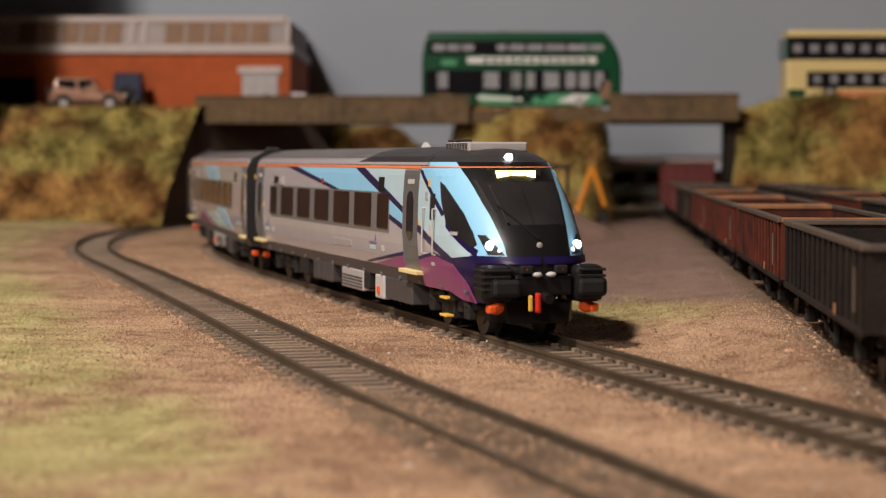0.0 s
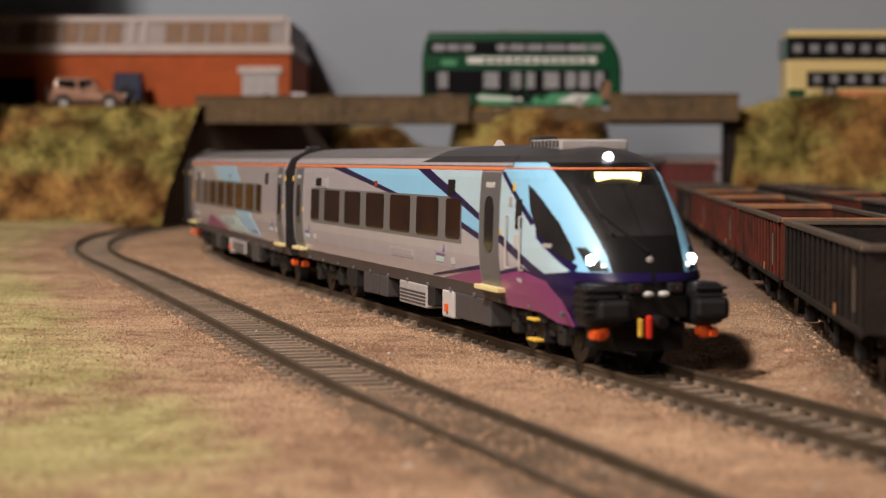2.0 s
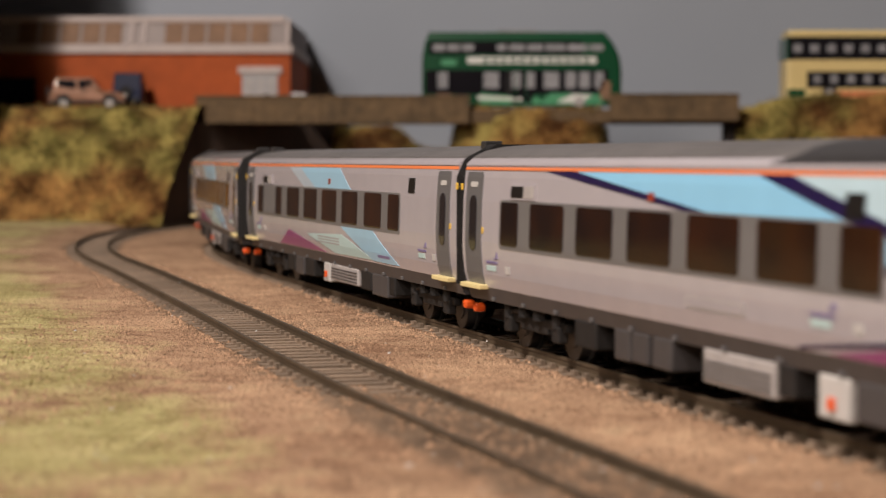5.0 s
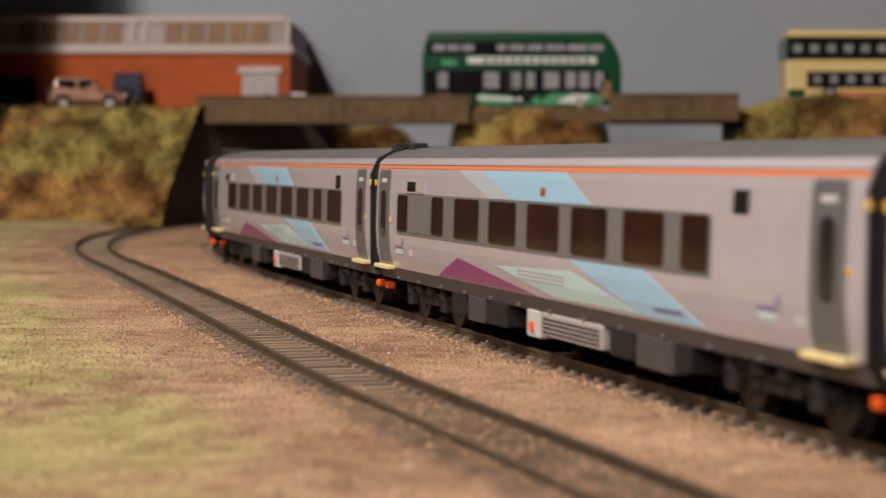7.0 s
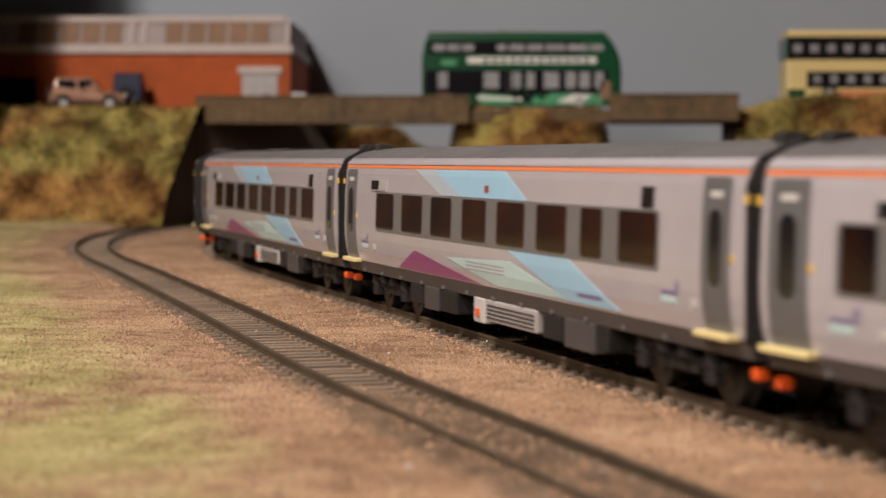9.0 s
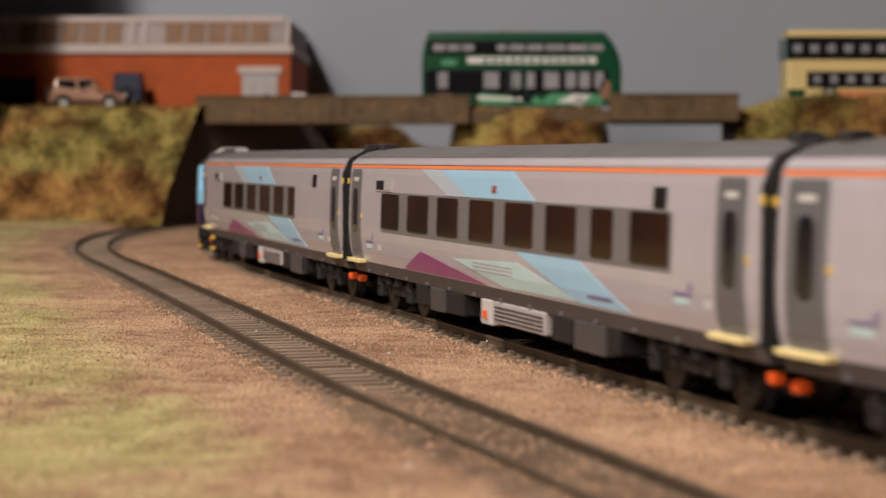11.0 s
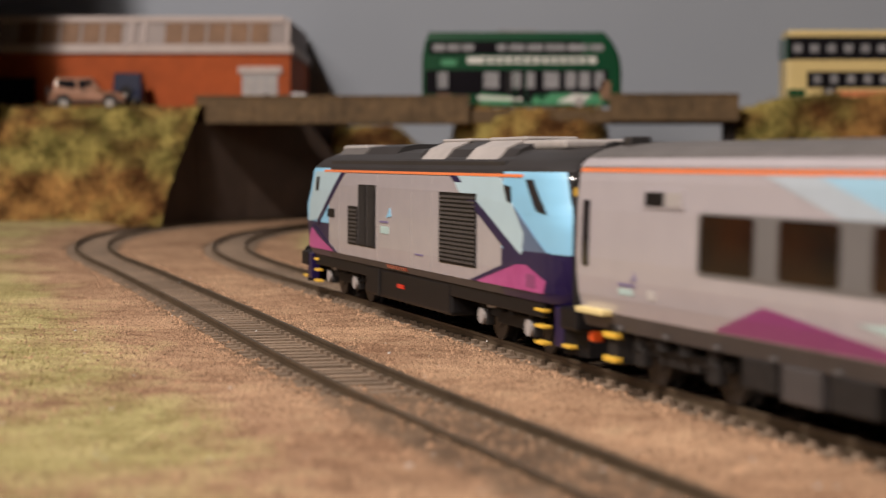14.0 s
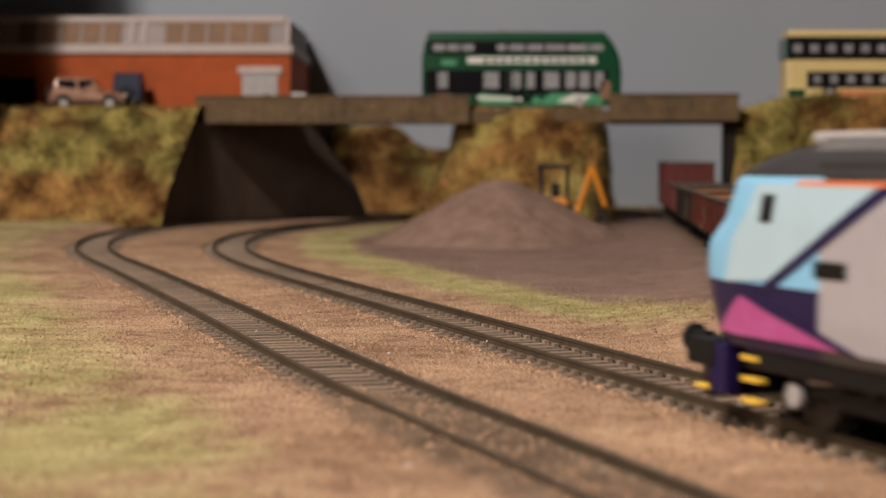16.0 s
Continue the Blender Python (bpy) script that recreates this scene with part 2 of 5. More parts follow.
# ---- the two lines of track: heading and curvature along the way ----
class Line:
    """A centre line, given by a point, a heading and the curvature at stations; s grows towards the camera."""

    def __init__(self, x0, heading, stations, bends, ends=None):
        self.step = 5.0
        if ends:
            a, b = np.array(ends[1]), np.array(ends[0])
            n = int(np.hypot(*(b - a)) / 5)
            self.pts = np.array([a + (b - a) * i / n for i in range(n + 1)])
            self.first = 0.0
            return

        def run(sign, length):
            x, y, t, out = x0, 560.0, radians(heading), []
            for i in range(int(length / self.step)):
                k = float(np.interp(sign * (i + 0.5) * self.step, stations, bends)) * sign * self.step
                x += sign * self.step * math.cos(t + k / 2)
                y += sign * self.step * math.sin(t + k / 2)
                t += k
                out.append((x, y))
            return out

        away, near = run(1, 2300), run(-1, 2500)
        self.pts = np.array(away[::-1] + [(x0, 560.0)] + near)
        self.first = -len(away) * self.step

    def at(self, s):
        i = (s - self.first) / self.step
        j = int(max(0, min(len(self.pts) - 2, math.floor(i))))
        return Vector((*(self.pts[j] + (self.pts[j + 1] - self.pts[j]) * (i - j)), 0))

    def way(self, s):
        return (self.at(s + 4) - self.at(s - 4)).normalized()

    def offset(self, x, y):
        """Distance of a point from the line, positive to its right as one looks away from the camera."""
        d = self.pts - (x, y)
        j = int(np.argmin((d * d).sum(1)))
        j = min(max(j, 1), len(self.pts) - 2)
        t = self.pts[j - 1] - self.pts[j + 1]
        t = t / np.hypot(*t)
        w = np.array((x, y)) - self.pts[j]
        return float(w[0] * t[1] - w[1] * t[0])


STATIONS = (-900, -700, -400, -200, 0, 150, 250, 350, 450, 600, 800, 1000, 1020, 1235, 1255)
MAIN = Line(-2.15, 107.047, STATIONS, (0, -0.000898, -0.000571, -0.000131, 0.000037, -0.00006, -0.000385, -0.000769, -0.001047,
                                       -0.001262, -0.001415, -0.001506, -0.0046, -0.0046, 0))
LOOP = Line(-65.74, 106.237, STATIONS, (0, 0.0004, 0.000894, -0.000383, 0.000113, -0.000029, 0.000249, -0.000646, -0.00106,
                                        -0.001027, -0.001666, -0.001938, -0.0046, -0.0046, 0))
SIDING_A = ((70.4, 0.0), (70.4 + 0.082 * 1700, 1700.0))
SIDING_B = ((131.0, 0.0), (131.0 + 0.082 * 1700, 1700.0))
GROUND_Z = -2.5


# ---- ground, track bed ----
def lerp(a, b, t):
    return a + (b - a) * t


def smooth01(a, b, v):
    t = max(0.0, min(1.0, (v - a) / (b - a)))
    return t * t * (3 - 2 * t)


def nz(x, y, s, seed=0.0):
    return noise.noise(Vector((x / s + seed, y / s - seed, seed * 0.37)))


def siding_x(y):
    return SIDING_A[0][0] + 0.082 * y


def ground_at(x, y):
    o, q = MAIN.offset(x, y), LOOP.offset(x, y)
    sid = min(abs(x - siding_x(y)), abs(x - siding_x(y) - 60.6))
    near = min(abs(o), abs(q), sid)
    free = smooth01(18, 42, near)
    z = GROUND_Z + free * (1.2 * nz(x, y, 60, 3) + 0.5 * nz(x, y, 17, 5)) + 0.18 * nz(x, y, 5, 9)
    z += smooth01(-35, -120, q) * 1.6 - 1.35 * smooth01(14.5, 11.0, min(abs(o), sid))
    z += smooth01(14.5, 10.0, abs(q)) * lerp(0.4 + (0.9 if q < 0 else 0.0), -1.35, smooth01(330, 440, y + 30 * nz(x, y, 25, 15)))
    z += smooth01(siding_x(y) - 75, siding_x(y) - 26, x) * 4.6 * smooth01(1500, 1200, y) * smooth01(24, 52, o)
    z += smooth01(-17, -45, q) * smooth01(1080, 1330, y) * 4.5
    turf = smooth01(-20, -62, q + 14 * nz(x, y, 45, 2) + 8 * nz(x, y, 14, 4))
    strip = smooth01(30, 46, o + 8 * nz(x, y, 30, 7)) * smooth01(88, 62, o + 8 * nz(x, y, 22, 8)) * smooth01(470, 600, y)
    far = smooth01(10, 40, o) * smooth01(1060, 1200, y) * smooth01(70, 20, x) * 0.7
    yard = smooth01(62, 82, o + 8 * nz(x, y, 30, 6)) * smooth01(20, 30, siding_x(y) - x + 20) * smooth01(530, 610, y + 25 * nz(x, y, 40, 1))
    bed = smooth01(19, 13, min(abs(o), abs(q))) + 0.8 * smooth01(24, 15, sid)
    turf *= 0.72 + 0.55 * nz(x, y, 33, 12)
    return z, max(turf, strip * 0.95, far), yard, min(1.0, bed)


def ground_sheet():
    xs = list(np.arange(-700, -330, 37.0)) + list(np.arange(-330, 330, 5.0)) + list(np.arange(330, 1401, 60.0))
    xs = [-1400.0, -1000.0] + xs
    ys = [-2200.0, -1500, -900, -400, 0, 60, 120, 160] + list(np.arange(190, 1100, 5.5)) + list(np.arange(1100, 1500, 14.0)) + list(np.arange(1500, 1841, 60.0))
    nx, ny = len(xs), len(ys)
    verts, at = [], {"turf": [], "yard": [], "bed": []}
    for y in ys:
        for x in xs:
            z, a, b, c = ground_at(x, y)
            verts.append((x * MM, y * MM, z * MM))
            at["turf"].append(a), at["yard"].append(b), at["bed"].append(c)
    faces = [(j * nx + i, j * nx + i + 1, (j + 1) * nx + i + 1, (j + 1) * nx + i) for j in range(ny - 1) for i in range(nx - 1)]
    me = bpy.data.meshes.new("ground")
    me.from_pydata(verts, [], faces)
    for k, v in at.items():
        me.attributes.new(k, "FLOAT", "POINT").data.foreach_set("value", v)
    me.polygons.foreach_set("use_smooth", [True] * len(faces))
    me.materials.append(GROUND)
    tagged(new("ground", me), "sandy brown scatter ground with worn green turf", "ground", kind="structure")


ground_sheet()


def bar_along(line, off, profile, s0, s1, step=10.0):
    rings = []
    n = int((s1 - s0) / step)
    for i in range(n + 1):
        s = s0 + (s1 - s0) * i / n
        c, d = line.at(s), line.way(s)
        side = Vector((d.y, -d.x, 0))
        rings.append([c + side * (off + a) + Vector((0, 0, b)) for a, b in profile])
    return loft(rings, close=True, caps=True)


RAIL = [(-0.42, 0), (0.42, 0), (0.42, -0.7), (0.2, -1.0), (0.2, -2.0), (0.9, -2.3), (0.9, -2.6), (-0.9, -2.6), (-0.9, -2.3), (-0.2, -2.0), (-0.2, -1.0), (-0.42, -0.7)]


SID_A, SID_B = Line(0, 0, (), (), SIDING_A), Line(0, 0, (), (), SIDING_B)


def track(line, name, label, s0, s1):
    t = thing(name, label, "railway track", kind="structure")
    for off in (-8.75, 8.75):
        part("rail", bar_along(line, off, RAIL, s0, s1), M["rail"], t, "weathered brown steel rail")
    return t


main_track = track(MAIN, "main_track", "curved main railway track with weathered brown rails", -1900, 900)
loop_track = track(LOOP, "loop_track", "curved empty railway track with weathered brown rails", -1500, 900)
siding_track = track(SID_A, "siding_track", "straight siding track under the standing wagons", 20, 1560)
siding_track_b = track(SID_B, "siding_track", "straight siding track beside the bank", 20, 1560)


# ---- banks ----
def wall_x(y):
    """The wing wall beside the curve, in plan."""
    return float(np.interp(y, (1280, 1290, 1378, 1420, 1480, 1560, 1640), (-206, -203, -184, -166, -131, -75, -50)))


def bank(name, label, x0, x1, nx, y_of, z_of, rows, turf_bias=0.0, lump=6.0, warp=False, flare=False):
    """A scrub-covered slope: rows run from its foot (0) over the crest (1) to its back (2)."""
    verts, at = [], []
    for j in range(rows + 1):
        v = 2.0 * j / rows
        for i in range(nx + 1):
            x = x0 + (x1 - x0) * i / nx
            y, z = y_of(x, v), z_of(x, v)
            if flare:
                x += max(0.0, y - 1390) * 0.17 * smooth01(420, 216, x)
            if warp:
                x += (max(-208, min(-176, wall_x(y))) + 2.5 + 205.5) * smooth01(-330, -206, x)
            w = 1.0 if 0.02 < v < 1.9 else 0.3
            p = Vector((x, y, z * 1.3))
            y += w * (lump * noise.noise(p / 28) + lump * 0.5 * noise.noise(p / 9 + Vector((5, 2, 1))))
            z += w * (lump * 0.35 * noise.noise(p / 24 + Vector((1, 7, 3))) + lump * 0.25 * noise.noise(p / 7))
            verts.append((x * MM, y * MM, z * MM))
            at.append(max(0, min(1, 0.5 + turf_bias + 1.1 * noise.noise(p / 55 + Vector((9, 1, 4))) + 0.6 * noise.noise(p / 17))))
    n = nx + 1
    faces = [(j * n + i, j * n + i + 1, (j + 1) * n + i + 1, (j + 1) * n + i) for j in range(rows) for i in range(nx)]
    me = bpy.data.meshes.new(name)
    me.from_pydata(verts, [], faces)
    me.attributes.new("turf", "FLOAT", "POINT").data.foreach_set("value", at)
    me.polygons.foreach_set("use_smooth", [True] * len(faces))
    me.materials.append(BANK)
    return tagged(new(name, me), label, "embankment", kind="structure")


def left_y(x, v):
    base, crest = 1292, 1378
    return lerp(base, crest, v) if v <= 1 else lerp(crest, 1699, v - 1)


def left_z(x, v):
    top = 86 + 3 * nz(x, 0, 40, 2)
    return lerp(-8, top, min(1, v) ** 0.72) if v <= 1 else lerp(top, 84, v - 1)


bank("embankment", "dry scrub-covered embankment in olive and ochre", -1400, -205.5, 200, left_y, left_z, 40, 0.1, 11.0, True)


def right_y(x, v):
    return lerp(1370, 1412, v) if v <= 1 else lerp(1412, 1699, v - 1)


def right_z(x, v):
    top = 84 + 12 * smooth01(225, 285, x) + 3 * nz(x, 3, 30, 6)
    cut = smooth01(218, 222, x)
    top = lerp(-6, top, cut)
    return lerp(-6, top, min(1, v) ** 0.7) if v <= 1 else top


bank("embankment", "dry brown scrub-covered embankment behind the wagons", 216, 1400, 180, right_y, right_z, 30, -0.05, 9.0, flare=True)


def pier_bank():
    """The scrub-covered pier between the two bridge openings."""
    verts, at, nu, nv = [], [], 72, 26
    for j in range(nv + 1):
        v = j / nv
        for i in range(nu):
            a = 2 * math.pi * i / nu
            ca, sa = math.cos(a), math.sin(a)
            e = lambda c: math.copysign(abs(c) ** 0.27, c)
            zz = lerp(-7, 85.5, min(1, v * 1.18))
            f = min(1, v * 1.18)
            left, right = lerp(-34, 17, f ** 0.62), lerp(131, 124, f)
            front, back = lerp(1378, 1396, f), lerp(1560, 1552, f)
            k = 1.0 if v < 0.85 else max(0.0, 1 - ((v - 0.85) / 0.15))
            cx, cy = (left + right) / 2, (front + back) / 2
            x, y = cx + e(ca) * (right - left) / 2 * k, cy + e(sa) * (back - front) / 2 * k
            p = Vector((x, y, zz))
            w = 1 if v < 0.86 else 0.2
            x += w * (6 * noise.noise(p / 22) + 3 * noise.noise(p / 7)) * ca
            y += w * (7 * noise.noise(p / 22 + Vector((4, 4, 4))) + 4 * noise.noise(p / 8)) * sa
            verts.append((x * MM, y * MM, (zz + w * 1.5 * noise.noise(p / 9)) * MM))
            at.append(max(0, min(1, 0.35 + 0.9 * noise.noise(p / 40 + Vector((2, 8, 4))) + 0.5 * noise.noise(p / 14))))
    faces = [(j * nu + i, j * nu + (i + 1) % nu, (j + 1) * nu + (i + 1) % nu, (j + 1) * nu + i) for j in range(nv) for i in range(nu)]
    me = bpy.data.meshes.new("bridge_pier")
    me.from_pydata(verts, [], faces)
    me.attributes.new("turf", "FLOAT", "POINT").data.foreach_set("value", at)
    me.polygons.foreach_set("use_smooth", [True] * len(faces))
    me.materials.append(BANK)
    tagged(new("bridge_pier", me), "broad bridge pier overgrown with dry ochre scrub", "bridge pier", kind="structure")


pier_bank()


def far_y(x, v):
    return lerp(1612, 1664, v) if v <= 1 else lerp(1664, 1698, v - 1)


def far_z(x, v):
    top = 76 - 22 * smooth01(-50, -10, x) - 30 * smooth01(0, 45, x)
    top = lerp(-8, top, smooth01(-112, -100, x)) + 2 * nz(x, 8, 14, 2)
    return lerp(-8, top, min(1, v) ** 0.8) if v <= 1 else top


bank("embankment", "low brown bank behind the curve", -114, 75, 40, far_y, far_z, 18, -0.2, 5)

# bridge girders, deck, abutments and the dark lining behind the opening
bridge = thing("bridge", "brown weathered girder bridge carrying the road over the tracks", "bridge", kind="structure")
for x0, x1, z0, z1 in ((-187, 20, 73.5, 93.0), (126, 223.5, 75.5, 94.5)):
    g = part("girder", block(x0, x1, 1386, 1393, z0, z1, bevel=0.5), M["concrete"], bridge, "stained brown girder")
    part("cap", block(x0 - 0.5, x1 + 0.5, 1384.8, 1394.2, z1, z1 + 1.6, bevel=0.3), M["concrete"], g)
    part("flange", block(x0, x1, 1384.2, 1386, z0, z0 + 1.6, bevel=0.3), M["concrete"], g)
    n = int((x1 - x0) / 17)
    for i in range(n):
        xx = x0 + 8 + i * 17.0
        part("rib", block(xx, xx + 1.6, 1385.2, 1386, z0 + 1.6, z1, bevel=0.2), M["concrete"], g)
part("deck", block(-187, -120, 1393, 1655, 74.2, 84), M["concrete"], bridge, "dark underside of the road deck")
part("deck", block(-120, 223, 1393, 1470, 74.2, 84), M["concrete"], bridge, "dark underside of the road deck")
part("abutment", block(215, 223, 1398, 1416, -4, 75.5, bevel=0.5), M["rust_dark"], bridge, "black abutment wall")
wall_rings = []
for y, zt in ((1296, -3), (1308, 10), (1326, 32), (1346, 56), (1362, 72), (1378, 74), (1392, 76), (1440, 74), (1480, 74), (1512, 74), (1536, 50), (1560, 26), (1584, 2)):
    x = wall_x(y)
    wall_rings.append([(x - 1.6, y, -6), (x + 0.8, y - 1, -6), (x + 0.8, y - 1, zt), (x - 1.6, y, zt)])
part("wing_wall", loft(wall_rings, close=True, caps=True), M["dark_board"], bridge, "dark brown splayed wing wall")

# backdrop board and the room round the layout
tagged(part("backdrop", block(-1400, 1400, 1700, 1706, -10, 900), M["backdrop"]), "plain grey-blue painted backdrop board", "backdrop", kind="structure")
for nm, b in (("wall_north", (-2600, 2600, 2400, 2450, -1000, 2300)), ("wall_south", (-2600, 2600, -3050, -3000, -1000, 2300)),
              ("wall_east", (2600, 2650, -3050, 2450, -1000, 2300)), ("wall_west", (-2650, -2600, -3050, 2450, -1000, 2300)),
              ("ceiling", (-2650, 2650, -3050, 2450, 2300, 2350)), ("floor", (-2650, 2650, -3050, 2450, -1050, -1000))):
    tagged(part(nm, block(*b), M["wall_paint"]), "plain pale room surface round the layout", nm.split("_")[0], kind="structure")
tagged(part("baseboard", block(-1400, 1400, -2200, 1840, -40, -12), M["dark_board"]), "layout baseboard under the ground", "board", kind="structure")


# ---- rolling stock ----
PROFILE = ((11.0, 15.8), (13.0, 16.4), (14.6, 16.9), (18.0, 17.7), (22.0, 18.1), (26.0, 18.25), (36.0, 17.95), (42.0, 17.5), (44.5, 17.1), (45.8, 16.6),
           (47.4, 14.8), (48.8, 11.6), (49.8, 7.0), (50.3, 0.0))
PZ, PY = [p[0] for p in PROFILE], [p[1] for p in PROFILE]


def coach_side(x, z):
    return float(np.interp(z, PZ, PY))


def band_loft(x0, x1, z0, z1, side_of, steps=1):
    """The shell between two heights on both flanks, with closed ends."""
    zs = sorted({z0, z1, *[z for z in PZ if z0 < z < z1]})
    ring = [(-side_of(0, z), z) for z in zs] + [(side_of(0, z), z) for z in reversed(zs)]
    return loft([[(x, y, z) for y, z in ring] for x in (x0, x1)], close=True, caps=True)


ZCUTS = (14.6, 18.0, 22.0, 26.0, 36.0, 42.0, 44.5)


def panel(name, poly, mat, parent, surface=coach_side, off=0.1, label="", cuts_x=(), sides=(-1, 1)):
    out = []
    for s in sides:
        out.append(part(name, on_side(poly, surface, s, off, cuts_z=[z for z in ZCUTS], cuts_x=cuts_x), M[mat], parent, label))
    return out


SPIN = []


def wheelset(parent, x, r=6.0, bright=False):
    """An axle with its two wheels; it turns as the vehicle rolls."""
    w = new("wheelset")
    w.parent = parent
    w.location = (x * MM, 0, r * MM)
    SPIN.append((w, x, r))
    for s in (-1, 1):
        bm = rod((0, s * 6.9, 0), (0, s * 9.5, 0), r, seg=24)
        rod((0, s * 6.3, 0), (0, s * 6.9, 0), r + 0.9, bm, 24)
        rod((0, s * 9.3, 0), (0, s * 9.9, 0), r * 0.55, bm, 12)
        part("wheel", bm, M["wheel"], w, smooth=False)
    part("axle", rod((0, -9, 0), (0, 9, 0), 1.0), M["wheel"], w)
    return w


def bogie(parent, x, half=16.0, loco=False):
    b = new("bogie")
    b.parent = parent
    b.location = (x * MM, 0, 0)
    for s in (-1, 1):
        y0, y1 = sorted((s * 11.2, s * 13.2))
        bm = block(-half - 5, half + 5, y0, y1, 6.6, 8.8, bevel=0.4)
        block(-half * 0.55, half * 0.55, y0, y1, 5.2, 7.6, bm, 0.4)
        part("side_frame", bm, M["frame"], b)
        for xx in (-half, half):
            a0, a1 = sorted((s * 11.6, s * 14.2))
            part("axle_box", block(xx - 2.3, xx + 2.3, a0, a1, 4.0, 8.0, bevel=0.5), M["frame"], b)
            bm = rod((xx, s * 13.3, 7.5), (xx, s * 13.3, 11.5), 1.5, seg=12)
            part("spring", bm, M["frame"], b)
        bm = rod((-5, s * 13.2, 8.4), (-5, s * 13.2, 12), 2.0, seg=12)
        rod((5, s * 13.2, 8.4), (5, s * 13.2, 12), 2.0, bm, 12)
        part("air_spring", bm, M["rubber"], b)
        part("damper", rod((-half + 4, s * 13.8, 9.3), (-3, s * 13.8, 10.2), 0.7), M["steel" if loco else "frame"], b)
    part("bolster", block(-3.5, 3.5, -11, 11, 6.5, 10.6, bevel=0.4), M["frame"], b)
    return b


def shell(t, x0, x1):
    part("solebar", band_loft(x0, x1, 11.0, 14.6, coach_side), M["skirt"], t, "dark grey lower skirt")
    part("body", band_loft(x0, x1, 14.6, 46.8, coach_side), M["silver"], t, "glossy silver-grey body side")
    part("roof", band_loft(x0, x1, 46.8, 50.3, coach_side), M["roof"], t, "dark grey roof", smooth=False)


def window_row(t, spans, z0=25.7, z1=36.2, band=True):
    if band:
        panel("window_band", round_rect(spans[0][0] - 1.2, spans[-1][1] + 1.2, z0 - 1.0, z1 + 0.5, 1.2), "band", t, off=0.08,
              label="grey band round the windows")
    for a, b in spans:
        panel("window", round_rect(a, b, z0, z1, 1.1), "tint", t, off=0.22, label="dark tinted window")


def doorway(t, u0, u1):
    for d in panel("door", round_rect(u0, u1, 15.2, 43.4, 1.0), "door", t, off=0.2, label="dark grey sliding door"):
        s = -1 if min(v.co.y for v in d.data.vertices) < 0 else 1
        m = (u0 + u1) / 2
        w = (u1 - u0) * 0.22
        part("door_window", on_side(round_rect(m - w, m + w, 23.5, 37.5, w * 0.9), coach_side, s, 0.36, cuts_z=ZCUTS), M["glass"], d)
        part("door_mark", on_side(round_rect(m - w, m + w, 39.6, 40.9, 0.5), coach_side, s, 0.3), M["white"], d)
        a, b = sorted((s * 16.6, s * 19.2))
        part("step", block(u0 - 1.5, u1 + 1.5, a, b, 14.0, 15.2, bevel=0.2), M["cream_step"], d, "cream yellow doorstep edge")
        part("door_button", on_side(round_rect(u1 + 0.6, u1 + 1.6, 28, 29.6, 0.4), coach_side, s, 0.2), M["yellow"], d)


def small_fittings(t, vent, square, mark, logos, plate):
    for v in panel("side_vent", [(vent[0], 36.9), (vent[1], 36.9), (vent[1], 40.6), (vent[0], 40.6)], "silver", t, off=0.3, label="recessed side vent"):
        s = -1 if v.data.vertices[0].co.y < 0 else 1
        m = (vent[0] + vent[1]) / 2
        part("vent_grille", on_side(round_rect(vent[0] + 1, m + 0.5, 37.4, 40.1, 0.2), coach_side, s, 0.42), M["black"], v)
        part("vent_grille", on_side(round_rect(m + 1, vent[1] - 1, 37.4, 40.1, 0.2), coach_side, s, 0.42), M["box_grey"], v)
    panel("display_panel", round_rect(square[0], square[1], 37.0, 41.2, 0.3), "black", t, off=0.25, label="small black destination panel")
    if mark is not None:
        panel("badge", round_rect(mark - 1.4, mark + 1.4, 38.2, 40.0, 0.3), "tail", t, off=0.3)
    for u in logos:
        panel("logo", round_rect(u - 4.5, u + 3.5, 20.8, 21.4, 0.2), "logo", t, off=0.15)
        panel("logo", [(u + 1.6, 21.8), (u + 4, 22.2), (u + 3.4, 23.8), (u + 2.6, 22.8)], "logo", t, off=0.15)
        panel("logo", round_rect(u - 4.5, u + 2, 19.0, 20.3, 0.2), "mint", t, off=0.13)
        panel("notice", round_rect(u + 9, u + 12, 18.8, 20.6, 0.3), "white", t, off=0.15)
    if plate:
        a, b = plate
        panel("access_panel", round_rect(a, b, 18.4, 20.9, 0.4), "box_grey", t, off=0.14)
        panel("access_panel", round_rect(a + 0.5, b - 0.5, 18.9, 20.4, 0.3), "silver", t, off=0.2)


def stripe(t, x0, x1):
    panel("stripe", [(x0, 43.9), (x1, 43.9), (x1, 44.7), (x0, 44.7)], "orange", t, off=0.1, label="thin orange cantrail stripe")
    panel("gutter", [(x0, 45.0), (x1, 45.0), (x1, 45.7), (x0, 45.7)], "silver", t, off=0.35)


